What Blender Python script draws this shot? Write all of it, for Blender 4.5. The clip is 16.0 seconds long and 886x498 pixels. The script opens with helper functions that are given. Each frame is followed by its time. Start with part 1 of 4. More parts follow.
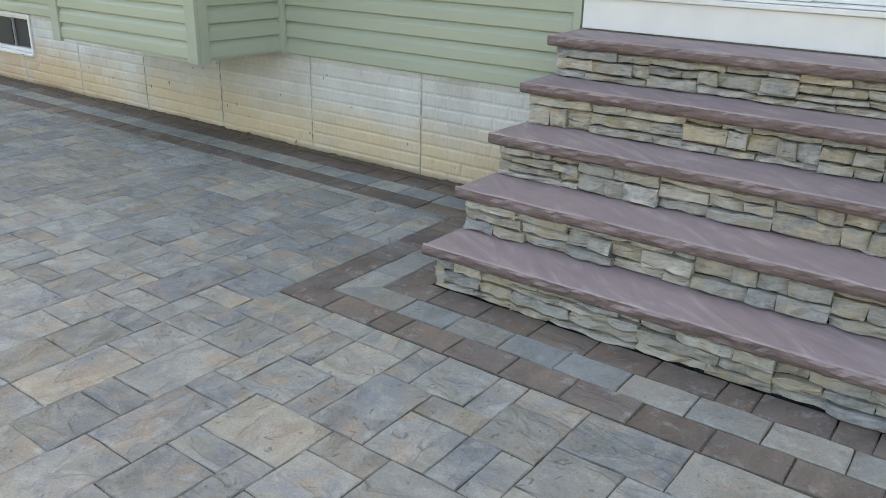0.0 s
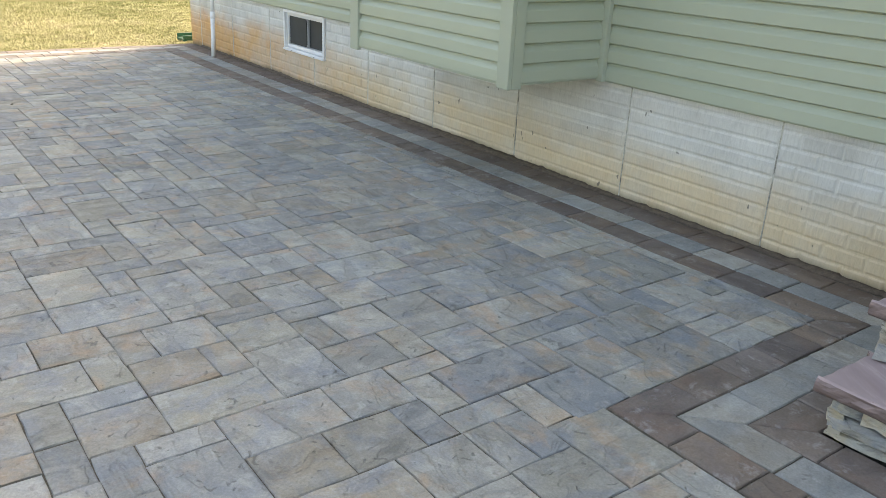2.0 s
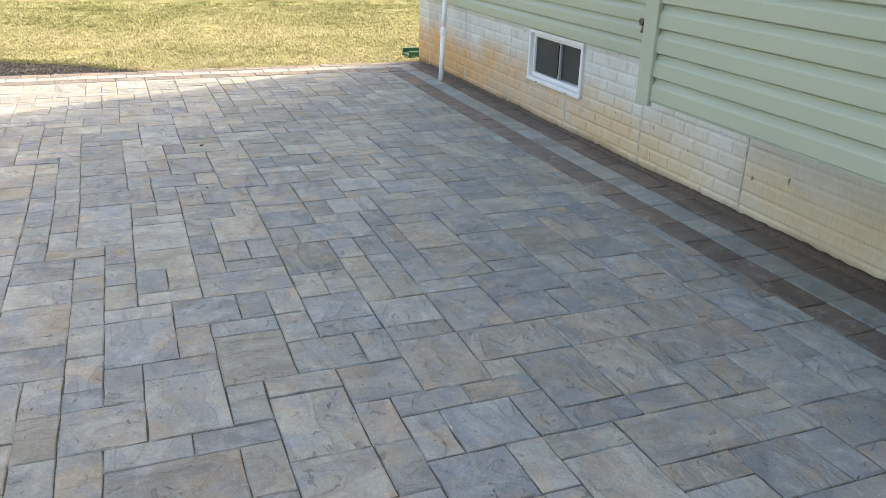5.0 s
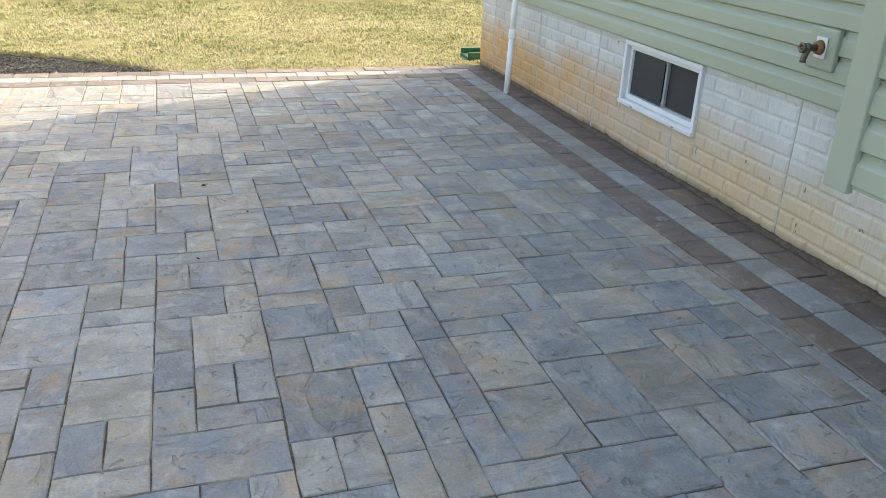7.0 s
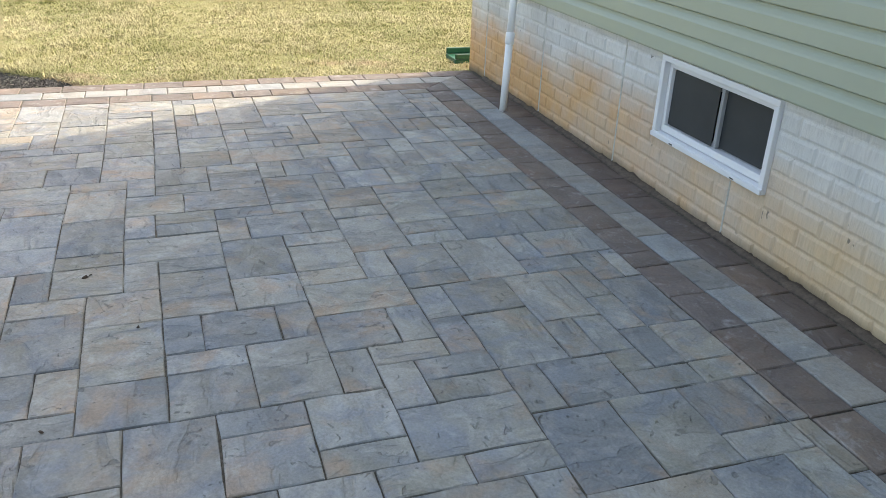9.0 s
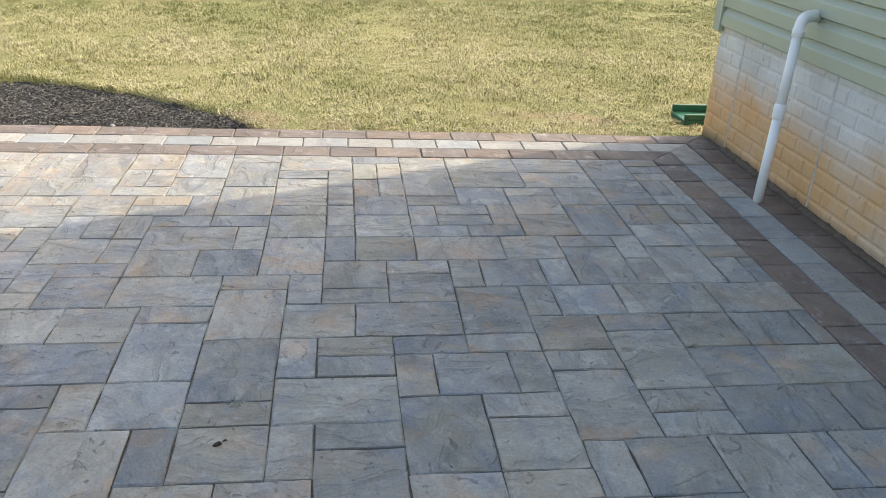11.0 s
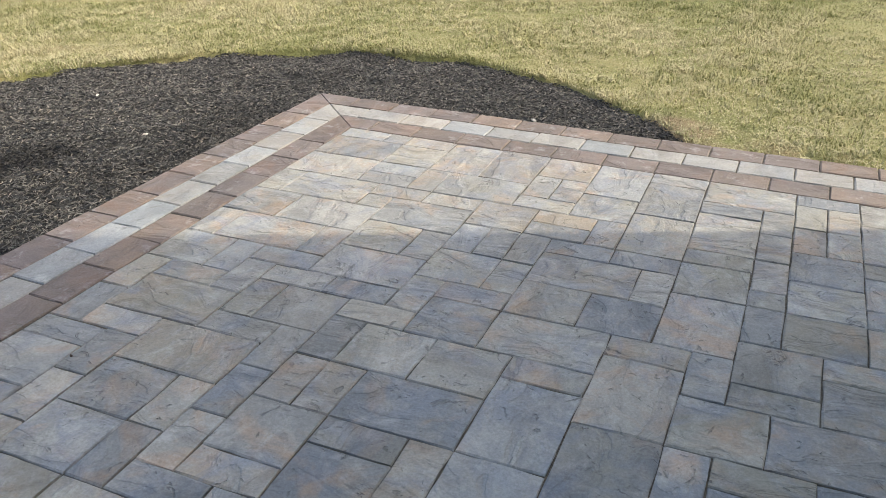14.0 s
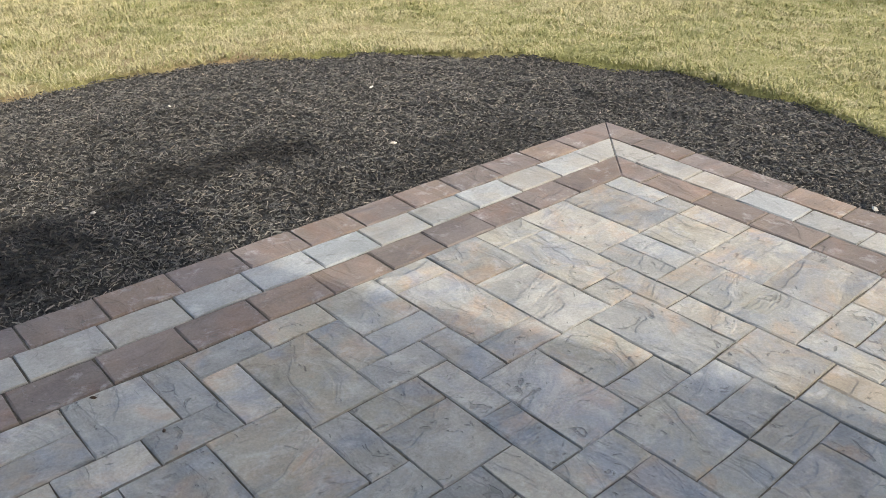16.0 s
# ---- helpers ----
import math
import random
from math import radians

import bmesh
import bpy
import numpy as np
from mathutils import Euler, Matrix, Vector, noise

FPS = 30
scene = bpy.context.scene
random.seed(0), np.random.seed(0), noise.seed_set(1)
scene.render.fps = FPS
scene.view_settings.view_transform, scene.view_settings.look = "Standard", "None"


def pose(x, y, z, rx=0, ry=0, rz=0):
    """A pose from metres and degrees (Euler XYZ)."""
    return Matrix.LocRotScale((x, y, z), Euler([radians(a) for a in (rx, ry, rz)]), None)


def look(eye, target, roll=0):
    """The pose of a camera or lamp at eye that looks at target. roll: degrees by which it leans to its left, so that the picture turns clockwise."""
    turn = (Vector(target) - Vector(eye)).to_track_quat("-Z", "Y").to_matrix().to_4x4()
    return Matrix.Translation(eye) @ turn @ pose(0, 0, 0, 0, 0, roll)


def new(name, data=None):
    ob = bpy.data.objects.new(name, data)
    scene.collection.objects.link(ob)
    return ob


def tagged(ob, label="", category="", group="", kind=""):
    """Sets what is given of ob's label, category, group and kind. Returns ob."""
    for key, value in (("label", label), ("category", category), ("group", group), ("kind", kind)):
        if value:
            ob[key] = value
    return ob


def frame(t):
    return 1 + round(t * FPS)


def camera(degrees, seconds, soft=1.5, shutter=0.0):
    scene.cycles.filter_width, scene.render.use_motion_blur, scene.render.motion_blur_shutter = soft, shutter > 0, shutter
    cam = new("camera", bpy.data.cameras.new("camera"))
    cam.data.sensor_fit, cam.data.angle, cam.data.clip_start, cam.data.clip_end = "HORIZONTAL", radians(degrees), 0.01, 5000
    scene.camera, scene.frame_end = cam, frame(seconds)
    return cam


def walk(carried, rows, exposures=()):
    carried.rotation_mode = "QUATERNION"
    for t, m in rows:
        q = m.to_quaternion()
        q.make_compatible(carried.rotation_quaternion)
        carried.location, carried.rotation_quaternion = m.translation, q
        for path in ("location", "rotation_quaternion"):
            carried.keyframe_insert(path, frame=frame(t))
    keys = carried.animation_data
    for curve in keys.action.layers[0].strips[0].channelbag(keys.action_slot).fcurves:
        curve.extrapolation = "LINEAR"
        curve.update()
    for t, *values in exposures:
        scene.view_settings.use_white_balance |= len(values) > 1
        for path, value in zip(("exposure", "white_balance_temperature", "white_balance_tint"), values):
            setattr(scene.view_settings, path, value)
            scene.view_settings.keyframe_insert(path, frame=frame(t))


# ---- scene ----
cam = camera(57.1, 16.0, 0.5)
PATH = [
    (0, (0.645, 0.508, 1.417), (-0.45, 2.013, 0.684), 1.5),
    (0.5, (0.444, 0.545, 1.402), (-0.788, 1.936, 0.662), 1.8),
    (1, (0.243, 0.696, 1.361), (-1.121, 1.972, 0.646), 2.7),
    (1.5, (0.028, 0.815, 1.365), (-1.427, 1.98, 0.639), 2.8),
    (2, (-0.268, 0.83, 1.384), (-1.751, 1.954, 0.651), 2.7),
    (2.5, (-0.522, 0.888, 1.361), (-2.05, 1.939, 0.611), 2.1),
    (3, (-0.81, 1.056, 1.362), (-2.417, 1.992, 0.628), 2.0),
    (3.5, (-1.093, 1.131, 1.345), (-2.733, 2.011, 0.612), 2.7),
    (4, (-1.402, 1.151, 1.368), (-3.062, 1.985, 0.627), 2.1),
    (4.5, (-1.651, 1.286, 1.356), (-3.345, 2.049, 0.615), 1.5),
    (4.7, (-1.764, 1.363, 1.373), (-3.473, 2.088, 0.628), 1.4),
    (6.8, (-3.042, 1.797, 1.375), (-4.783, 2.360, 0.568), 2.4),
    (7, (-3.171, 1.810, 1.369), (-4.910, 2.384, 0.563), 2.6),
    (7.5, (-3.478, 1.833, 1.379), (-5.197, 2.430, 0.547), 1.9),
    (8, (-3.774, 1.976, 1.356), (-5.477, 2.608, 0.519), 2.3),
    (8.2, (-3.893, 2.047, 1.361), (-5.589, 2.681, 0.513), 2.4),
    (10.3, (-5.068, 2.264, 1.335), (-6.831, 2.71, 0.502), 2.8),
    (10.5, (-5.19, 2.245, 1.337), (-6.964, 2.653, 0.507), 2.9),
    (11, (-5.39, 2.192, 1.35), (-7.189, 2.421, 0.506), 3.1),
    (11.5, (-5.508, 2.234, 1.345), (-7.325, 2.23, 0.51), 3.4),
    (12, (-5.569, 2.316, 1.348), (-7.373, 2.085, 0.516), 3.1),
    (12.5, (-5.588, 2.334, 1.352), (-7.352, 1.887, 0.522), 2.1),
    (13, (-5.642, 2.342, 1.351), (-7.354, 1.743, 0.507), 1.2),
    (13.5, (-5.78, 2.243, 1.337), (-7.451, 1.558, 0.479), 0.7),
    (14, (-5.965, 2.106, 1.353), (-7.59, 1.393, 0.43), -0.0),
    (14.5, (-6.225, 2.113, 1.316), (-7.74, 1.241, 0.343), -1.3),
    (15, (-6.467, 2.131, 1.323), (-7.865, 1.112, 0.319), -0.1),
    (15.5, (-6.671, 1.997, 1.327), (-7.97, 0.837, 0.344), 0.5),
    (16, (-6.816, 1.916, 1.333), (-7.973, 0.6, 0.368), 0.6),
]
walk(cam, [(t, look(eye, target, roll)) for t, eye, target, roll in PATH],
     [(0.0, 2.02, 8500, 10), (4.5, 1.88, 8000, 10), (8.0, 1.75, 7500, 10), (11.0, 1.40, 7200, 10), (12.0, 1.22, 7050, 10), (13.0, 1.13, 7000, 10), (16.0, 1.0, 6900, 10)])

# ---- world and sun ----
SUN_EL = radians(44.0)
SUN_AZ = math.atan2(-0.42, 0.906)
world = bpy.data.worlds.new("world")
world.use_nodes = True
scene.world = world
sky = world.node_tree.nodes.new("ShaderNodeTexSky")
sky.sky_type = "NISHITA"
sky.sun_disc = False
sky.sun_elevation = SUN_EL
sky.sun_rotation = SUN_AZ % (2 * math.pi)
sky.air_density = 1.1
sky.dust_density = 4.0
sky.ozone_density = 1.0
world.node_tree.links.new(sky.outputs[0], world.node_tree.nodes["Background"].inputs[0])
world.node_tree.nodes["Background"].inputs[1].default_value = 0.15
sun_data = bpy.data.lights.new("sun", "SUN")
sun_data.energy = 1.6
sun_data.angle = radians(0.6)
sun_data.color = (1.0, 0.93, 0.80)
sun = new("sun", sun_data)
sun_dir = Vector((math.sin(SUN_AZ) * math.cos(SUN_EL), math.cos(SUN_AZ) * math.cos(SUN_EL), math.sin(SUN_EL)))
sun.matrix_world = look(sun_dir * 60, (0, 0, 0))


# ---- materials ----
class Mat:
    """A node material in the making: call n() for a node, link sockets by passing them as inputs."""

    def __init__(self, name, rough=0.8, metal=0.0):
        self.m = bpy.data.materials.new(name)
        self.m.use_nodes = True
        self.t = self.m.node_tree
        self.b = self.t.nodes["Principled BSDF"]
        self.b.inputs["Roughness"].default_value = rough
        self.b.inputs["Metallic"].default_value = metal

    def put(self, node, key, value):
        if isinstance(value, bpy.types.NodeSocket):
            self.t.links.new(value, node.inputs[key])
        else:
            node.inputs[key].default_value = value

    def n(self, kind, ins=None):
        node = self.t.nodes.new("ShaderNode" + kind)
        for k, v in (ins or {}).items():
            self.put(node, k, v)
        return node

    def math(self, op, a, b=0.0, clamp=False):
        node = self.t.nodes.new("ShaderNodeMath")
        node.operation, node.use_clamp = op, clamp
        self.put(node, 0, a)
        self.put(node, 1, b)
        return node.outputs[0]

    def vec(self, op, a, b):
        node = self.t.nodes.new("ShaderNodeVectorMath")
        node.operation = op
        self.put(node, 0, a)
        self.put(node, 1, b)
        return node.outputs[0]

    def ramp(self, fac, stops, hold=False):
        node = self.t.nodes.new("ShaderNodeValToRGB")
        if hold:
            node.color_ramp.interpolation = "CONSTANT"
        els = node.color_ramp.elements
        while len(els) < len(stops):
            els.new(0.5)
        for e, (p, c) in zip(els, stops):
            e.position = p
            e.color = (*c, 1) if len(c) == 3 else c
        self.put(node, 0, fac)
        return node.outputs[0]

    def mix(self, fac, a, b, blend="MIX"):
        node = self.t.nodes.new("ShaderNodeMix")
        node.data_type, node.blend_type = "RGBA", blend
        self.put(node, 0, fac)
        self.put(node, 6, a if isinstance(a, bpy.types.NodeSocket) else (*a, 1))
        self.put(node, 7, b if isinstance(b, bpy.types.NodeSocket) else (*b, 1))
        return node.outputs[2]

    def noise(self, vector, scale, detail=4.0, rough=0.55, distort=0.0):
        node = self.t.nodes.new("ShaderNodeTexNoise")
        for k, v in (("Vector", vector), ("Scale", scale), ("Detail", detail), ("Roughness", rough), ("Distortion", distort)):
            self.put(node, k, v)
        return node.outputs[0]

    def position(self):
        return self.t.nodes.new("ShaderNodeNewGeometry").outputs["Position"]

    def chance(self, island):
        if island:
            return self.t.nodes.new("ShaderNodeNewGeometry").outputs["Random Per Island"]
        return self.t.nodes.new("ShaderNodeObjectInfo").outputs["Random"]

    def scaled(self, vector, sx, sy, sz):
        return self.vec("MULTIPLY", vector, (sx, sy, sz))

    def own(self, vector, rnd):
        """The vector, shifted far off by a piece's own number, so that no two pieces share a grain."""
        node = self.t.nodes.new("ShaderNodeCombineXYZ")
        self.put(node, 0, self.math("MULTIPLY", rnd, 57.0))
        self.put(node, 1, self.math("MULTIPLY", rnd, 131.0))
        self.put(node, 2, self.math("MULTIPLY", rnd, 23.0))
        return self.vec("ADD", vector, node.outputs[0])

    def fraction(self, rnd, k):
        return self.math("FRACT", self.math("MULTIPLY", rnd, k))

    def done(self, color=None, rough=None, bump=None, strength=0.3, distance=0.004):
        if color is not None:
            self.put(self.b, "Base Color", color if isinstance(color, bpy.types.NodeSocket) else (*color, 1))
        if rough is not None:
            self.put(self.b, "Roughness", rough)
        if bump is not None:
            node = self.t.nodes.new("ShaderNodeBump")
            node.inputs["Strength"].default_value = strength
            node.inputs["Distance"].default_value = distance
            self.put(node, "Height", bump)
            self.t.links.new(node.outputs[0], self.b.inputs["Normal"])
        return self.m


def paver_material(name, island, palette, mottle, blooms, relief=0.5, wet_or_shade=False):
    """Cast stone with a slate-like face: each piece takes its own blend of three tones of the palette."""
    k = Mat(name, 0.8)
    rnd = k.chance(island)
    p = k.own(k.position(), rnd)
    steps = [(i / len(palette), c) for i, c in enumerate(palette)]
    one = k.ramp(rnd, steps, hold=True)
    two = k.ramp(k.fraction(rnd, 7.31), steps, hold=True)
    three = k.ramp(k.fraction(rnd, 13.7), steps, hold=True)
    cloud = k.ramp(k.noise(p, 3.2, 4.0, 0.6, 1.0), [(0.38, (0, 0, 0)), (0.62, (1, 1, 1))])
    patch = k.ramp(k.noise(k.vec("ADD", p, (7.0, 3.0, 1.0)), 9.0, 5.0, 0.65, 0.5), [(0.46, (0, 0, 0)), (0.66, (1, 1, 1))])
    color = k.mix(k.math("MULTIPLY", cloud, mottle), one, two)
    color = k.mix(k.math("MULTIPLY", patch, mottle * 0.75), color, three)
    # iron blushes, blue-grey drifts and pale bloom, soft-edged and different on each stone
    blush = k.ramp(k.noise(k.vec("ADD", p, (3.0, 8.0, 6.0)), 4.6, 4.0, 0.6, 0.6), [(0.53, (0, 0, 0)), (0.68, (0.76, 0.76, 0.76))])
    color = k.mix(k.math("MULTIPLY", blush, mottle), color, blooms[0])
    drift = k.ramp(k.noise(k.vec("ADD", p, (9.0, 2.0, 5.0)), 5.2, 5.0, 0.62, 0.8), [(0.50, (0, 0, 0)), (0.66, (0.72, 0.72, 0.72))])
    color = k.mix(k.math("MULTIPLY", drift, mottle), color, blooms[1])
    pale = k.ramp(k.noise(k.vec("ADD", p, (6.0, 6.0, 3.0)), 7.0, 7.0, 0.72, 0.9), [(0.50, (0, 0, 0)), (0.68, (0.66, 0.66, 0.66))])
    color = k.mix(k.math("MULTIPLY", pale, mottle), color, blooms[2])
    # the cleft face: ledges that run one way across each stone, broken and wandering
    turn = k.math("GREATER_THAN", k.fraction(rnd, 3.77), 0.5)
    wander = k.vec("MULTIPLY", k.n("TexNoise", {"Vector": p, "Scale": 6.0, "Detail": 3.0}).outputs[1], (0.07, 0.07, 0.0))
    q = k.vec("ADD", p, wander)
    ledge_a = k.noise(k.scaled(q, 4.0, 9.0, 4.0), 1.0, 4.0, 0.5, 0.7)
    ledge_b = k.noise(k.scaled(q, 9.0, 4.0, 4.0), 1.0, 4.0, 0.5, 0.7)
    ledges = k.math("ADD", k.math("MULTIPLY", ledge_a, turn), k.math("MULTIPLY", ledge_b, k.math("SUBTRACT", 1.0, turn)))
    cleft = k.ramp(ledges, [(0.28, (0, 0, 0)), (0.45, (0.38, 0.38, 0.38)), (0.485, (0.62, 0.62, 0.62)), (0.75, (1, 1, 1))])
    color = k.mix(0.5, color, k.ramp(ledges, [(0.28, (0.62, 0.62, 0.62)), (0.48, (1.0, 1.0, 1.0)), (0.72, (1.3, 1.3, 1.3))]), "MULTIPLY")
    fine = k.noise(p, 120.0, 4.0, 0.75)
    color = k.mix(0.55, color, k.ramp(fine, [(0.3, (0.68, 0.68, 0.68)), (0.7, (1.32, 1.32, 1.32))]), "MULTIPLY")
    scuff = k.ramp(k.noise(k.vec("ADD", p, (2.0, 9.0, 4.0)), 13.0, 6.0, 0.7, 0.4), [(0.56, (0, 0, 0)), (0.72, (0.5, 0.5, 0.5))])
    color = k.mix(scuff, color, (0.46, 0.47, 0.47))
    dirt = k.ramp(k.noise(k.vec("ADD", p, (5.0, 1.0, 8.0)), 21.0, 5.0, 0.7, 0.3), [(0.58, (0, 0, 0)), (0.72, (0.5, 0.5, 0.5))])
    color = k.mix(dirt, color, (0.13, 0.125, 0.115))
    nick = k.ramp(k.noise(k.vec("ADD", q, (1.0, 4.0, 2.0)), 17.0, 3.0, 0.55, 1.4), [(0.655, (0, 0, 0)), (0.70, (1, 1, 1))])
    color = k.mix(k.math("MULTIPLY", nick, 0.45), color, (0.12, 0.118, 0.11))
    bright = k.math("ADD", 0.85, k.math("MULTIPLY", k.fraction(rnd, 5.13), 0.28))
    color = k.mix(1.0, color, k.n("CombineColor", {0: bright, 1: bright, 2: bright}).outputs[0], "MULTIPLY")
    if wet_or_shade:
        # damp soil washed along the foot of the wall
        y = k.n("SeparateXYZ", {0: k.position()}).outputs[1]
        reach = k.math("ADD", y, k.math("MULTIPLY", k.noise(k.position(), 2.2, 5, 0.6), 0.22))
        soak = k.n("MapRange", {0: reach, 1: 4.26, 2: 4.36, 3: 0.0, 4: 0.6}).outputs[0]
        grime = k.n("MapRange", {0: reach, 1: 3.92, 2: 4.12, 3: 0.0, 4: 0.26}).outputs[0]
        color = k.mix(grime, color, (0.090, 0.064, 0.056))
        color = k.mix(soak, color, (0.080, 0.056, 0.042))
    bump = k.math("SUBTRACT", k.math("ADD", cleft, k.math("MULTIPLY", fine, 0.16)), k.math("MULTIPLY", nick, 0.35))
    return k.done(color, k.ramp(ledges, [(0.3, (0.9, 0.9, 0.9)), (0.8, (0.66, 0.66, 0.66))]), bump, relief, 0.013)


FIELD = [(0.236, 0.250, 0.256), (0.290, 0.283, 0.252), (0.202, 0.220, 0.236), (0.299, 0.281, 0.234), (0.258, 0.263, 0.250),
         (0.274, 0.267, 0.224), (0.304, 0.268, 0.214), (0.272, 0.284, 0.280), (0.231, 0.236, 0.225), (0.303, 0.299, 0.272)]
BROWN = [(0.170, 0.139, 0.119), (0.147, 0.123, 0.112), (0.186, 0.149, 0.122), (0.162, 0.139, 0.126), (0.200, 0.154, 0.120)]
GREY = [(0.27, 0.285, 0.285), (0.30, 0.295, 0.27), (0.24, 0.26, 0.265), (0.29, 0.27, 0.235)]
BLOOM = [(0.375, 0.276, 0.196), (0.205, 0.232, 0.270), (0.405, 0.396, 0.364)]
BLOOM_B = [(0.20, 0.125, 0.092), (0.125, 0.110, 0.115), (0.21, 0.185, 0.175)]
BLOOM_G = [(0.31, 0.28, 0.225), (0.24, 0.265, 0.285), (0.36, 0.365, 0.36)]
m_field = paver_material("field_paver", False, FIELD, 0.95, BLOOM, 0.9)
m_field_rest = paver_material("field_paver_joined", True, FIELD, 0.95, BLOOM, 0.9)
m_brown = paver_material("brown_paver", False, BROWN, 0.6, BLOOM_B, 0.6, True)
m_grey = paver_material("grey_paver", False, GREY, 0.6, BLOOM_G, 0.4)

k = Mat("joint_sand", 0.95)
p = k.position()
m_sand = k.done(k.ramp(k.noise(p, 90, 4), [(0.3, (0.045, 0.040, 0.031)), (0.7, (0.140, 0.125, 0.094))]), None, k.noise(p, 300, 2), 0.5, 0.003)

k = Mat("vinyl_siding", 0.42)
p = k.position()
tone = k.ramp(k.noise(k.scaled(p, 0.6, 0.6, 3.0), 1.0, 3), [(0.35, (0.378, 0.415, 0.322)), (0.65, (0.412, 0.450, 0.352))])
m_siding = k.done(tone, None, k.noise(k.scaled(p, 12, 12, 160), 1.0, 4, 0.6), 0.12, 0.002)

k = Mat("siding_trim", 0.45)
m_trim = k.done(k.ramp(k.noise(k.position(), 3, 3), [(0.35, (0.378, 0.412, 0.326)), (0.65, (0.408, 0.442, 0.350))]))

k = Mat("white_vinyl", 0.35)
m_white = k.done(k.ramp(k.noise(k.position(), 4, 4), [(0.3, (0.74, 0.75, 0.76)), (0.7, (0.82, 0.82, 0.82))]))

k = Mat("white_pipe", 0.3)
m_pipe = k.done(k.ramp(k.noise(k.position(), 9, 4), [(0.3, (0.84, 0.84, 0.83)), (0.7, (0.90, 0.90, 0.89))]))


def concrete_material(name, island):
    """Brick-cast concrete, whitish above, stained by clay splashed up from the ground."""
    k = Mat(name, 0.9)
    p = k.position()
    rnd = k.chance(island)
    sep = k.n("SeparateXYZ", {0: p})
    x, z = sep.outputs[0], sep.outputs[2]
    base = k.ramp(k.noise(p, 2.2, 5, 0.6), [(0.3, (0.535, 0.525, 0.49)), (0.5, (0.635, 0.625, 0.59)), (0.72, (0.715, 0.71, 0.68))])
    tone = k.math("ADD", 0.93, k.math("MULTIPLY", rnd, 0.12))
    base = k.mix(1.0, base, k.n("CombineColor", {0: tone, 1: tone, 2: tone}).outputs[0], "MULTIPLY")
    # the splash reaches higher and redder near the pipe at the far corner
    far = k.n("MapRange", {0: x, 1: -5.6, 2: -7.4, 3: 0.0, 4: 1.0}).outputs[0]
    wob = k.math("MULTIPLY", k.math("SUBTRACT", k.noise(k.scaled(p, 1.6, 1.6, 2.4), 1.0, 5, 0.65), 0.5), 0.42)
    reach = k.math("ADD", 0.34, k.math("MULTIPLY", far, 0.09))
    low = k.n("MapRange", {0: k.math("ADD", z, wob), 1: k.math("ADD", reach, 0.07), 2: k.math("SUBTRACT", reach, 0.17), 3: 0.0, 4: 1.0})
    clay = k.mix(far, (0.70, 0.50, 0.26), (0.66, 0.34, 0.115))
    clay = k.mix(k.ramp(k.noise(p, 9, 5, 0.65), [(0.35, (0, 0, 0)), (0.7, (0.7, 0.7, 0.7))]), clay, k.mix(far, (0.73, 0.58, 0.36), (0.70, 0.44, 0.20)))
    blot = k.ramp(k.noise(p, 1.5, 4, 0.6), [(0.34, (0.45, 0.45, 0.45)), (0.58, (1, 1, 1))])
    color = k.mix(k.math("MULTIPLY", k.math("MULTIPLY", low.outputs[0], blot), k.math("ADD", 0.70, k.math("MULTIPLY", far, 0.20))), base, clay)
    # damp, dirty foot of the wall
    foot = k.n("MapRange", {0: k.math("ADD", z, k.math("MULTIPLY", wob, 0.22)), 1: 0.05, 2: 0.0, 3: 0.0, 4: 0.75})
    color = k.mix(foot.outputs[0], color, (0.15, 0.12, 0.075))
    pits = k.ramp(k.noise(k.scaled(p, 22, 22, 13), 1.0, 2, 0.5), [(0.738, (0, 0, 0)), (0.76, (0.7, 0.7, 0.7))])
    color = k.mix(pits, color, (0.10, 0.095, 0.085))
    # broom strokes: short upright scores, stronger on some bricks than on others
    grain = k.noise(k.scaled(p, 110, 110, 15), 1.0, 5, 0.68, 0.3)
    score = k.math("MULTIPLY", grain, k.n("MapRange", {0: k.noise(k.own(p, rnd), 2.6, 3), 1: 0.35, 2: 0.6, 3: 0.35, 4: 1.0}).outputs[0])
    color = k.mix(0.30, color, k.ramp(grain, [(0.3, (0.60, 0.60, 0.60)), (0.5, (1.0, 1.0, 1.0)), (0.68, (1.2, 1.2, 1.2))]), "MULTIPLY")
    return k.done(color, None, k.math("SUBTRACT", score, k.math("MULTIPLY", pits, 1.5)), 0.75, 0.006)


m_cast = concrete_material("brick_cast_concrete", False)
m_cast_rest = concrete_material("brick_cast_concrete_joined", True)


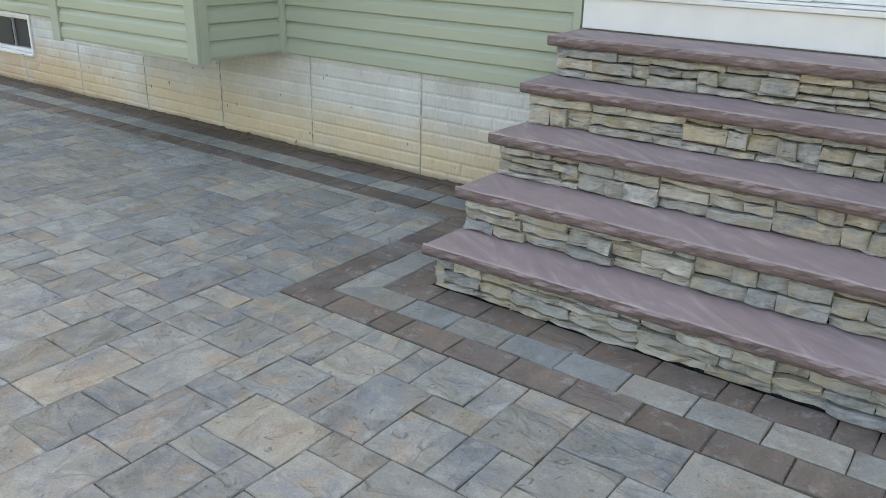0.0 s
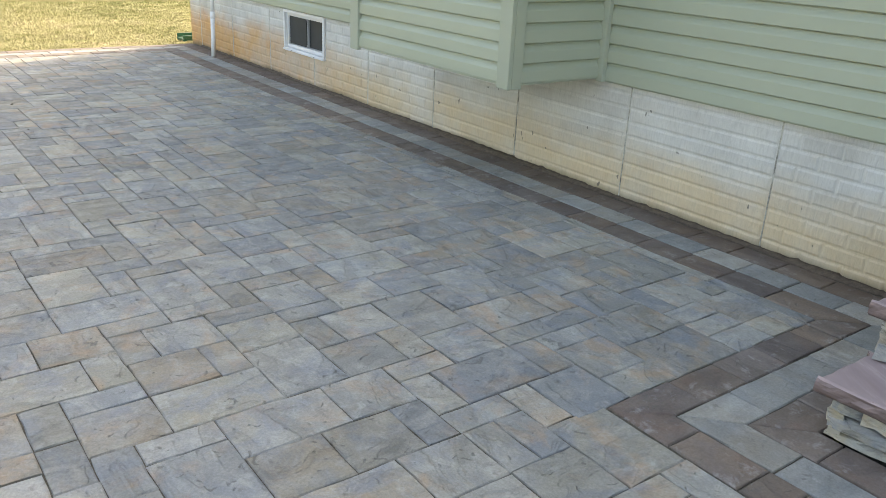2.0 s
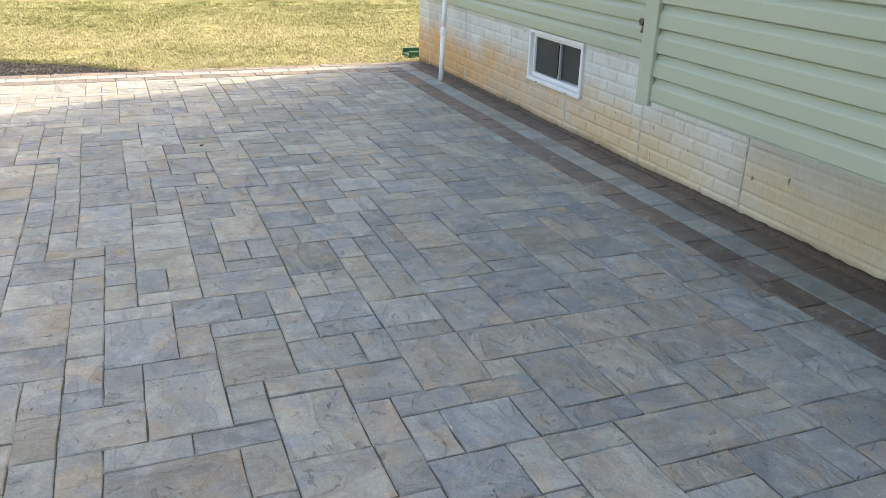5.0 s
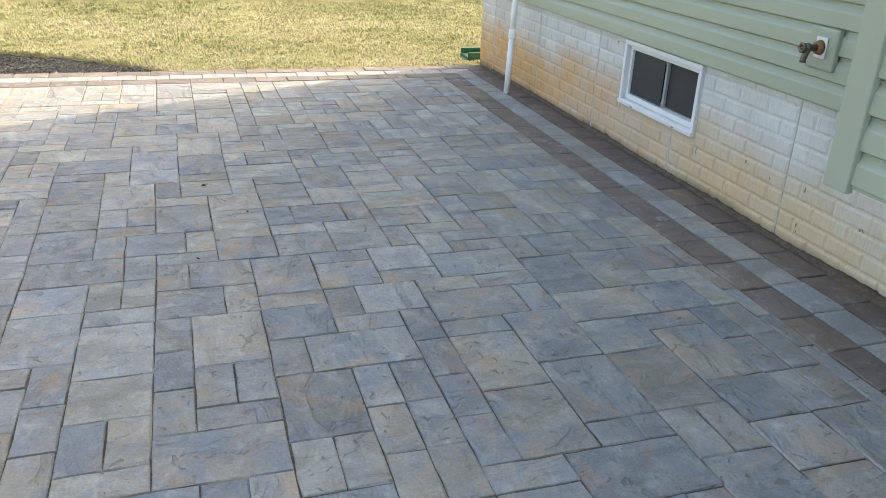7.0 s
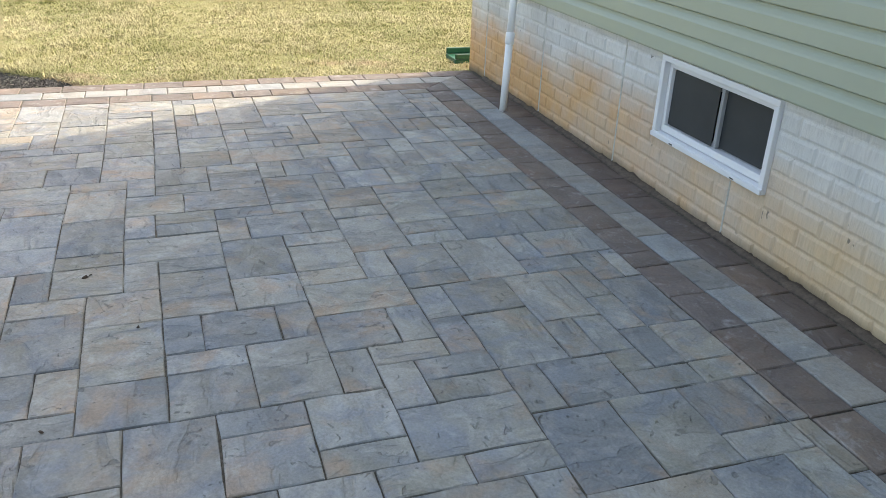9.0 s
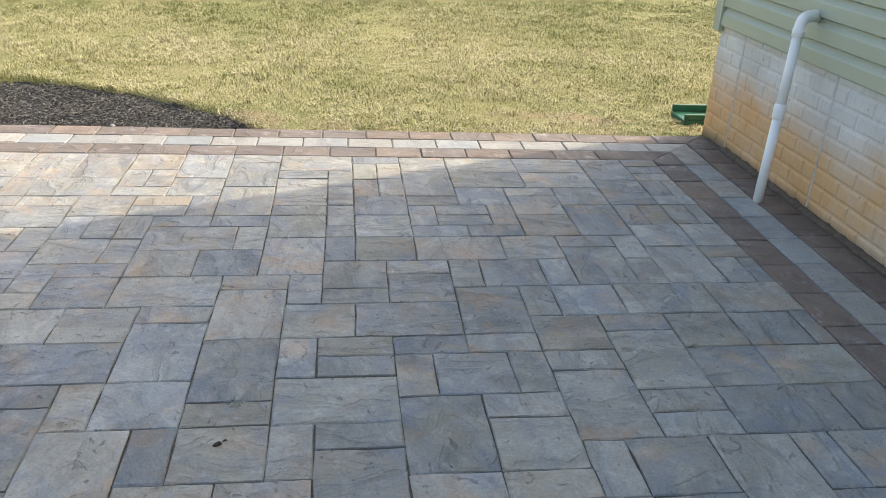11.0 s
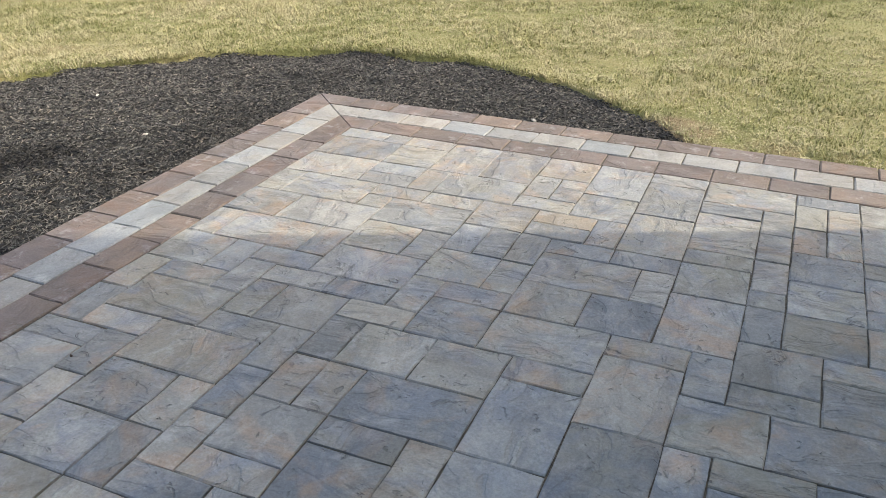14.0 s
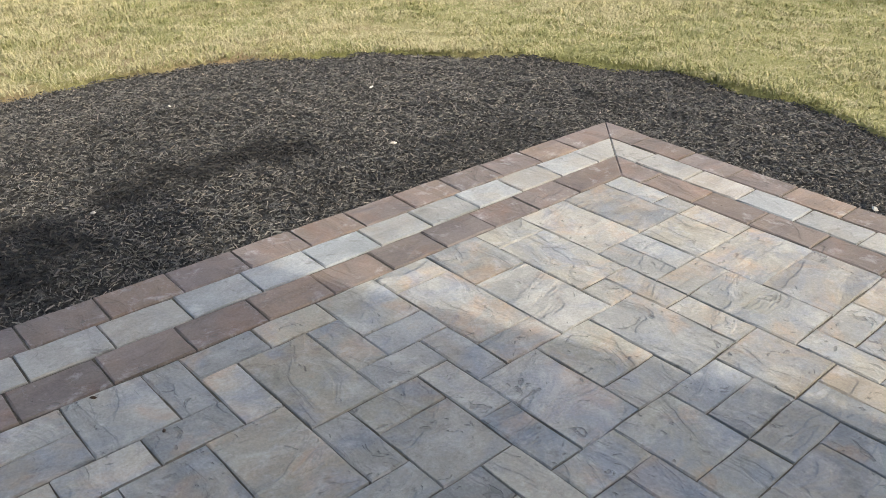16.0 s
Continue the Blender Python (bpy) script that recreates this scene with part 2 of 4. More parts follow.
def stone_material(name):
    """Split ledge stone in greys, olives and tans."""
    k = Mat(name, 0.85)
    rnd = k.chance(False)
    p = k.own(k.position(), rnd)
    tones = [(0.43, 0.425, 0.40), (0.53, 0.485, 0.405), (0.47, 0.445, 0.385), (0.325, 0.335, 0.345), (0.57, 0.49, 0.37),
             (0.52, 0.50, 0.46), (0.41, 0.385, 0.325), (0.60, 0.57, 0.52), (0.44, 0.435, 0.425), (0.37, 0.335, 0.29)]
    one = k.ramp(rnd, [(i / len(tones), c) for i, c in enumerate(tones)], hold=True)
    two = k.ramp(k.fraction(rnd, 5.7), [(i / len(tones), c) for i, c in enumerate(tones)], hold=True)
    layer = k.noise(k.scaled(p, 14, 14, 60), 1.0, 7, 0.72, 1.0)
    color = k.mix(k.ramp(k.noise(p, 22, 5, 0.65), [(0.38, (0, 0, 0)), (0.62, (0.95, 0.95, 0.95))]), one, two)
    color = k.mix(0.65, color, k.ramp(layer, [(0.30, (0.42, 0.42, 0.42)), (0.45, (0.85, 0.85, 0.85)), (0.6, (1.12, 1.10, 1.08)), (0.75, (1.5, 1.47, 1.42))]), "MULTIPLY")
    warm = k.ramp(k.noise(p, 8, 3, 0.5), [(0.52, (0, 0, 0)), (0.68, (0.5, 0.5, 0.5))])
    color = k.mix(warm, color, (0.50, 0.39, 0.22))
    seam = k.ramp(k.noise(k.scaled(p, 7, 7, 75), 1.0, 4, 0.6, 1.2), [(0.30, (0.7, 0.7, 0.7)), (0.37, (0, 0, 0))])
    color = k.mix(seam, color, (0.10, 0.095, 0.085))
    return k.done(color, None, k.math("SUBTRACT", layer, k.math("MULTIPLY", seam, 0.5)), 0.8, 0.014)


m_stone = stone_material("ledge_stone")

# near black: the shade of gaps and slots is put into this colour
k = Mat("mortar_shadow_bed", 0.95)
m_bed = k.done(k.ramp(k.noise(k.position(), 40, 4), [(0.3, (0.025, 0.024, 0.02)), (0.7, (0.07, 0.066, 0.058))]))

k = Mat("lilac_sandstone", 0.72)
rnd = k.chance(False)
p = k.own(k.position(), rnd)
slant = k.n("VectorRotate", {"Vector": p, "Angle": 0.6}).outputs[0]
swirl = k.noise(k.scaled(slant, 1.6, 6.5, 7.0), 1.0, 8, 0.66, 2.2)
color = k.ramp(swirl, [(0.25, (0.29, 0.222, 0.220)), (0.42, (0.33, 0.262, 0.266)), (0.55, (0.36, 0.288, 0.295)), (0.62, (0.425, 0.352, 0.352)), (0.68, (0.355, 0.277, 0.282)), (0.78, (0.42, 0.345, 0.34))])
color = k.mix(0.4, color, k.ramp(k.noise(p, 3.0, 4, 0.6), [(0.3, (0.7, 0.72, 0.78)), (0.7, (1.2, 1.1, 1.05))]), "MULTIPLY")
# upright faces turn darker and browner, chosen by the slope of the normal
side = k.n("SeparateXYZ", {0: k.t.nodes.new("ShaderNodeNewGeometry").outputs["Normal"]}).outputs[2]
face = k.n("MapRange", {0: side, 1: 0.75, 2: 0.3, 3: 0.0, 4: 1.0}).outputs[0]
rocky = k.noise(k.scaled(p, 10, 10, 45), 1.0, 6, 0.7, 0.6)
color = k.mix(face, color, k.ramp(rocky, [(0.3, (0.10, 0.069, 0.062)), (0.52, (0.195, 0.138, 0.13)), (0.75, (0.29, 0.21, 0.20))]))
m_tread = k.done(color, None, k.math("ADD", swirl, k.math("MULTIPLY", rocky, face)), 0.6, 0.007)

k = Mat("dark_glass", 0.04)
k.b.inputs["Transmission Weight"].default_value = 1.0
k.b.inputs["IOR"].default_value = 1.45
m_glass = k.done((0.75, 0.80, 0.82))

# near black, so that missing room light is painted in
k = Mat("unlit_room_black", 0.9)
m_room = k.done(k.ramp(k.noise(k.position(), 2, 3), [(0.3, (0.03, 0.03, 0.03)), (0.7, (0.06, 0.06, 0.058))]))

k = Mat("seam_dirt", 0.9)
p = k.position()
dark = k.n("MapRange", {0: k.n("SeparateXYZ", {0: p}).outputs[0], 1: -5.6, 2: -4.8, 3: 0.0, 4: 1.0}).outputs[0]
speck = k.noise(p, 14, 5, 0.7)
pale_seam = k.ramp(speck, [(0.34, (0.42, 0.40, 0.35)), (0.46, (0.56, 0.54, 0.48)), (0.6, (0.64, 0.62, 0.57))])
m_seam = k.done(k.mix(dark, pale_seam, k.ramp(speck, [(0.36, (0.20, 0.19, 0.16)), (0.50, (0.42, 0.40, 0.35)), (0.62, (0.58, 0.56, 0.50))])))

k = Mat("insect_mesh", 0.6)
m_screen = k.done(k.ramp(k.noise(k.position(), 5, 3), [(0.3, (0.028, 0.032, 0.034)), (0.7, (0.04, 0.045, 0.047))]))

k = Mat("grey_sash", 0.4)
m_sash = k.done(k.ramp(k.noise(k.position(), 6, 3), [(0.3, (0.30, 0.31, 0.31)), (0.7, (0.37, 0.38, 0.38))]))

k = Mat("weathered_brass", 0.45, 0.8)
m_brass = k.done(k.ramp(k.noise(k.position(), 60, 4), [(0.3, (0.10, 0.088, 0.075)), (0.7, (0.26, 0.23, 0.19))]), None, k.noise(k.position(), 120, 3), 0.3, 0.001)

k = Mat("rusty_collar", 0.7)
m_rust = k.done(k.ramp(k.noise(k.position(), 70, 4), [(0.3, (0.16, 0.07, 0.025)), (0.7, (0.36, 0.19, 0.08))]))

k = Mat("green_plastic", 0.35)
m_green = k.done(k.ramp(k.noise(k.position(), 8, 3), [(0.3, (0.012, 0.085, 0.048)), (0.7, (0.02, 0.12, 0.07))]))

k = Mat("roof_shingle", 0.95)
m_roof = k.done(k.ramp(k.noise(k.position(), 9, 5), [(0.3, (0.05, 0.05, 0.05)), (0.7, (0.13, 0.125, 0.12))]), None, k.noise(k.position(), 60, 3), 0.6, 0.01)

k = Mat("lawn_soil", 0.95)
p = k.position()
patch = k.noise(p, 0.55, 5, 0.62, 0.4)
fibre = k.noise(k.scaled(p, 1, 1, 1), 55.0, 5, 0.7)
color = k.ramp(patch, [(0.30, (0.165, 0.19, 0.06)), (0.48, (0.25, 0.25, 0.095)), (0.62, (0.32, 0.295, 0.14)), (0.75, (0.21, 0.23, 0.075))])
color = k.mix(0.75, color, k.ramp(fibre, [(0.25, (0.45, 0.45, 0.4)), (0.5, (0.95, 0.95, 0.9)), (0.75, (1.35, 1.3, 1.2))]), "MULTIPLY")
# worn, sandy strip where the lawn meets the paving
sx = k.n("SeparateXYZ", {0: p})
near = k.n("MapRange", {0: sx.outputs[0], 1: -10.75, 2: -10.05, 3: 0.0, 4: 1.0}).outputs[0]
spots = 0.0
for at, size in (((-10.18, 1.62, 0.0), 0.24), ((-10.38, 3.15, 0.0), 0.30), ((-10.28, 3.65, 0.0), 0.26)):
    away = k.t.nodes.new("ShaderNodeVectorMath")
    away.operation = "DISTANCE"
    k.put(away, 0, k.vec("MULTIPLY", p, (1.0, 0.62, 0.0)))
    k.put(away, 1, (at[0], at[1] * 0.62, 0.0))
    spots = k.math("ADD", k.n("MapRange", {0: away.outputs["Value"], 1: size, 2: 0.0, 3: 0.0, 4: 0.42}).outputs[0], spots)
bare = k.ramp(k.math("ADD", k.math("MULTIPLY", near, k.noise(p, 1.7, 4, 0.6)), k.math("MULTIPLY", spots, k.math("ADD", 0.4, k.noise(p, 6.0, 5, 0.7)))), [(0.44, (0, 0, 0)), (0.66, (0.9, 0.9, 0.9))])
color = k.mix(bare, color, k.mix(fibre, (0.19, 0.135, 0.07), (0.40, 0.31, 0.19)))
m_lawn = k.done(color, None, fibre, 0.9, 0.03)

k = Mat("grass_blade", 0.75)
k.b.inputs["Specular IOR Level"].default_value = 0.2
rnd = k.chance(True)
p = k.position()
patch = k.noise(p, 0.5, 5, 0.62, 0.4)
tuft = k.noise(p, 5.0, 4, 0.65)
lush = k.n("MapRange", {0: k.n("SeparateXYZ", {0: p}).outputs[0], 1: -12.3, 2: -16.0, 3: 0.0, 4: 0.15}).outputs[0]
dry = k.math("ADD", k.math("MULTIPLY", rnd, 0.22), k.math("ADD", k.math("MULTIPLY", patch, 0.62), k.math("MULTIPLY", tuft, 0.62)))
dry = k.math("SUBTRACT", dry, lush)
m_blade = k.done(k.ramp(dry, [(0.42, (0.105, 0.140, 0.040)), (0.54, (0.215, 0.232, 0.086)), (0.66, (0.340, 0.330, 0.155)), (0.82, (0.50, 0.455, 0.275))]))

k = Mat("mulch_bed", 0.95)
p = k.position()
shred = k.noise(k.scaled(p, 1, 1, 1), 70, 5, 0.75, 1.0)
m_mulch = k.done(k.ramp(shred, [(0.3, (0.014, 0.0135, 0.013)), (0.55, (0.045, 0.043, 0.041)), (0.8, (0.10, 0.095, 0.09))]), None, shred, 1.0, 0.03)

k = Mat("mulch_shred", 0.75)
rnd = k.chance(True)
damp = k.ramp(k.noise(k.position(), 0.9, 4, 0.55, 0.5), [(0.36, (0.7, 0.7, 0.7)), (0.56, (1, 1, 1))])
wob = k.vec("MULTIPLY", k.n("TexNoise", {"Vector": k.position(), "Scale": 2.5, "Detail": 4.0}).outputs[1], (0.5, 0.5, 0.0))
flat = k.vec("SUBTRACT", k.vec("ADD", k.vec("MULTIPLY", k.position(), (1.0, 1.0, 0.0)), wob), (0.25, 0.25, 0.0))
# first five spots are wet mulch, last five paint a shadow into the colour
wet_or_shade = 1.0
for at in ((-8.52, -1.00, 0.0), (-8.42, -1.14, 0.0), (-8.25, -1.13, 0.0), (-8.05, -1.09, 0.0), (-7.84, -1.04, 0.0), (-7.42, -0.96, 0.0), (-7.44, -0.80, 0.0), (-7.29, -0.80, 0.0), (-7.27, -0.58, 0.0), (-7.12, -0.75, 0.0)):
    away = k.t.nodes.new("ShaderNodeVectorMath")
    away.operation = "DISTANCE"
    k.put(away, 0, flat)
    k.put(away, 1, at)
    wet_or_shade = k.math("MINIMUM", wet_or_shade, k.n("MapRange", {0: away.outputs["Value"], 1: 0.07, 2: 0.19, 3: 0.24, 4: 1.0}).outputs[0])
# from here damp also carries the painted shadow
damp = k.mix(1.0, damp, k.n("CombineColor", {0: wet_or_shade, 1: wet_or_shade, 2: wet_or_shade}).outputs[0], "MULTIPLY")
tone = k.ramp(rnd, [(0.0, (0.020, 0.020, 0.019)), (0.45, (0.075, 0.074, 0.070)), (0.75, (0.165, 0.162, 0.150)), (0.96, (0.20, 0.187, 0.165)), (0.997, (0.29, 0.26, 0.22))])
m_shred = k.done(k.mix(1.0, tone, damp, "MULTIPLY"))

k = Mat("dry_leaf", 0.8)
m_leaf = k.done(k.ramp(k.noise(k.position(), 80, 3), [(0.3, (0.03, 0.018, 0.010)), (0.7, (0.08, 0.05, 0.03))]))
k = Mat("pale_chip", 0.8)
m_chip = k.done(k.ramp(k.noise(k.position(), 60, 3), [(0.3, (0.45, 0.42, 0.36)), (0.7, (0.65, 0.62, 0.55))]))

# ---- makers ----
WALL = 4.30          # the foundation's face
CORNER = -9.94       # the house's far corner
EDGE_X, OUT_X = -9.38, -9.835   # far border, inner and outer edge
EDGE_Y, OUT_Y = 0.10, -0.357    # garden-side border
BAND_Y = 3.80        # field edge of the border along the house
FOOT_Y = BAND_Y + 0.4555   # its outer edge, a strip of soil away from the wall
STEP_X, STEP_Y = -1.71, 2.60    # outer corner of the border round the steps
EAST = 3.2


def mesh_of(name, verts, faces, material, smooth=False):
    me = bpy.data.meshes.new(name)
    me.from_pydata(verts, [], faces)
    me.materials.append(material)
    if smooth:
        me.polygons.foreach_set("use_smooth", [True] * len(me.polygons))
    me.update()
    return me


def child(name, me, parent, m=None, label=""):
    ob = new(name, me)
    ob.parent = parent
    if m is not None:
        ob.matrix_basis = m
    return tagged(ob, label)


def part(name, bm, material, parent, label="", smooth=False):
    me = bpy.data.meshes.new(name)
    bm.normal_update()
    bm.to_mesh(me)
    bm.free()
    me.materials.append(material)
    if smooth:
        me.polygons.foreach_set("use_smooth", [True] * len(me.polygons))
    return child(name, me, parent, None, label)


def box_into(bm, a, b, bevel=0.0):
    """A box between two corners, with bevelled edges."""
    c = [(p + q) / 2 for p, q in zip(a, b)]
    s = [abs(q - p) for p, q in zip(a, b)]
    made = bmesh.ops.create_cube(bm, size=1.0, matrix=Matrix.LocRotScale(c, None, s))
    if bevel:
        edges = {e for v in made["verts"] for e in v.link_edges}
        bmesh.ops.bevel(bm, geom=list(edges), offset=bevel, segments=2, affect="EDGES", profile=0.5)


def boxed(a, b, bevel=0.0):
    bm = bmesh.new()
    box_into(bm, a, b, bevel)
    return bm


def tube_into(bm, path, radius, sides=16, cap=True):
    """A round tube along a path of points."""
    rings = []
    for i, p in enumerate(path):
        ahead = Vector(path[min(i + 1, len(path) - 1)]) - Vector(path[max(i - 1, 0)])
        q = ahead.to_track_quat("Z", "Y")
        r = radius[i] if isinstance(radius, (list, tuple)) else radius
        rings.append([bm.verts.new(Vector(p) + q @ Vector((r * math.cos(a), r * math.sin(a), 0)))
                      for a in (2 * math.pi * j / sides for j in range(sides))])
    for one, two in zip(rings, rings[1:]):
        for j in range(sides):
            bm.faces.new((one[j], one[(j + 1) % sides], two[(j + 1) % sides], two[j]))
    if cap:
        bm.faces.new(rings[0][::-1])
        bm.faces.new(rings[-1])


def slab(poly, thick, chamfer, rnd, rough=0.0):
    """Verts and faces of a paving stone over a convex outline: sides, a worn chamfer and a top. Top at z = 0."""
    poly = [p for i, p in enumerate(poly) if math.hypot(p[0] - poly[i - 1][0], p[1] - poly[i - 1][1]) > 0.014]
    n = len(poly)
    area = sum(poly[i][0] * poly[(i + 1) % n][1] - poly[(i + 1) % n][0] * poly[i][1] for i in range(n))
    if area < 0:
        poly = poly[::-1]
    # extra points along the sides, so that the edges can wander
    fine = []
    for i in range(n):
        p, q = poly[i], poly[(i + 1) % n]
        cuts = max(1, round(math.hypot(q[0] - p[0], q[1] - p[1]) / 0.085))
        fine += [(p[0] + (q[0] - p[0]) * c / cuts, p[1] + (q[1] - p[1]) * c / cuts) for c in range(cuts)]
    poly, n = fine, len(fine)

    def inset(d):
        out = []
        for i in range(n):
            p, a, b = Vector(poly[i]), Vector(poly[i - 1]), Vector(poly[(i + 1) % n])
            u, v = (p - a).normalized(), (b - p).normalized()
            nu, nv = Vector((-u.y, u.x)), Vector((-v.y, v.x))
            w = nu + nv
            out.append(p + w * (d / max(0.3, w.dot(nu))))
        return out

    j = lambda: rnd.uniform(-rough, rough)
    low = [(p[0], p[1], -thick) for p in poly]
    mid = [(p.x + j(), p.y + j(), -chamfer * 0.9) for p in inset(0.0005)]
    top = [(p.x + 1.3 * j(), p.y + 1.3 * j(), 0) for p in inset(chamfer)]
    faces = [tuple(2 * n + i for i in range(n))]
    for i in range(n):
        k2 = (i + 1) % n
        faces.append((i, k2, n + k2, n + i))
        faces.append((n + i, n + k2, 2 * n + k2, 2 * n + i))
    return low + mid + top, faces


class Pile:
    """Verts and faces gathered for one joined mesh."""

    def __init__(self):
        self.v, self.f = [], []

    def add(self, verts, faces, m=None):
        k0 = len(self.v)
        self.v += [tuple(m @ Vector(v)) for v in verts] if m is not None else verts
        self.f += [tuple(i + k0 for i in f) for f in faces]


def structure(name, label, category, me=None):
    return tagged(new(name, me), label, category, kind="structure")


# ---- ground ----
BED_C, BED_R, BED_Y = (-8.6, -0.15), 2.29, -2.65


def bed_depth(x, y):
    """How far a place lies inside the outer edge of the mulch bed (negative: outside)."""
    a = math.atan2(y - BED_C[1], x - BED_C[0])
    r = BED_R + 0.06 * math.exp(-((abs(a) - 3.07) / 0.44) ** 2) + 0.20 * math.exp(-((a + 1.48) / 0.44) ** 2) + 0.012 * math.sin(17 * a)
    ring = r - math.hypot(x - BED_C[0], y - BED_C[1])
    line = y - BED_Y - 0.01 * math.sin(7 * x) if x > BED_C[0] else -9
    return max(ring, min(line, 2.2) if x > BED_C[0] else ring)


def paved(x, y):
    return x > OUT_X and y > OUT_Y


def axis(lo, hi, fine, far):
    mid = list(np.arange(lo, hi + fine / 2, fine))
    out = [0.4 * 1.6 ** i for i in range(far)]
    run_lo, run_hi = np.cumsum(out), np.cumsum(out)
    return [lo - d for d in run_lo[::-1]] + mid + [hi + d for d in run_hi]


xs, ys = axis(-17.0, -3.0, 0.075, 15), axis(-6.0, 8.0, 0.075, 15)
verts, faces = [], []
for y in ys:
    for x in xs:
        d = bed_depth(x, y)
        swell = 0.03 * noise.noise((x * 0.35, y * 0.35, 0)) + 0.012 * noise.noise((x * 1.9, y * 1.9, 3))
        z = -0.022 + swell * min(1.0, max(0.0, (-9.9 - x) / 1.2))
        if paved(x, y):
            z = -0.16
        elif d > 0:
            z = -0.022 - min(0.13, d * 1.6)
        verts.append((x, y, z))
w = len(xs)
for j in range(len(ys) - 1):
    for i in range(w - 1):
        a = j * w + i
        faces.append((a, a + 1, a + w + 1, a + w))
structure("ground", "sunlit lawn soil with thin dry patches and a sandy edge", "ground", mesh_of("ground", verts, faces, m_lawn, True))

# mulch bed
step = 0.06
gx, gy = np.arange(-11.2, -2.0, step), np.arange(-2.9, 2.1, step)
index, verts, faces = {}, [], []


def bed_height(x, y):
    d = bed_depth(x, y)
    rise = 0.035 * min(1.0, max(0.0, d) / 0.7)
    return -0.062 + rise + 0.022 * noise.noise((x * 2.3, y * 2.3, 7)) + 0.012 * noise.noise((x * 9, y * 9, 2))


def in_bed(x, y, margin=0.0):
    return bed_depth(x, y) > margin and not paved(x - 0.02 * (margin > 0), y - 0.02 * (margin > 0))


for i, x in enumerate(gx):
    for j, y in enumerate(gy):
        if bed_depth(x, y) > -0.03 and not paved(x - 0.07, y - 0.07):
            index[i, j] = len(verts)
            verts.append((x, y, bed_height(x, y)))
for (i, j), a in index.items():
    if (i + 1, j) in index and (i, j + 1) in index and (i + 1, j + 1) in index:
        faces.append((a, index[i + 1, j], index[i + 1, j + 1], index[i, j + 1]))
structure("mulch_bed", "dark shredded bark mulch bed curving round the paving", "flower bed", mesh_of("mulch_bed", verts, faces, m_mulch, True))

rng = random.Random(5)
pile = Pile()
count = 0
while count < 100000:
    x, y = rng.uniform(-11.0, -5.6), rng.uniform(-2.7, 1.75)
    if not in_bed(x, y) or (x > -7.2 and rng.random() < 0.5):
        continue
    count += 1
    s = rng.random()
    ln, wd, th = rng.uniform(0.0055, 0.015) * (1.7 if s > 0.96 else 1), rng.uniform(0.0012, 0.0030), rng.uniform(0.001, 0.0024)
    m = Matrix.LocRotScale((x, y, bed_height(x, y) + rng.uniform(0.002, 0.014)),
                           Euler((rng.gauss(0, 0.5), rng.gauss(0, 0.38), rng.uniform(0, 6.3))), (ln, wd, th))
    t0, t1 = rng.uniform(0.3, 1), rng.uniform(0.2, 0.9)
    pile.add([(-1, -t0, -1), (-1, t0, -1), (1, t1, -1), (1, -t1, -1), (-0.8, 0, 1), (0.85, 0, 1)],
             [(0, 3, 5, 4), (1, 4, 5, 2), (0, 4, 1), (3, 2, 5)], m)
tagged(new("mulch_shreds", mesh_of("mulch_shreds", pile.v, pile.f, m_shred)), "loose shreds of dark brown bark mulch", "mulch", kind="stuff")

# grass blades
rs = np.random.RandomState(4)


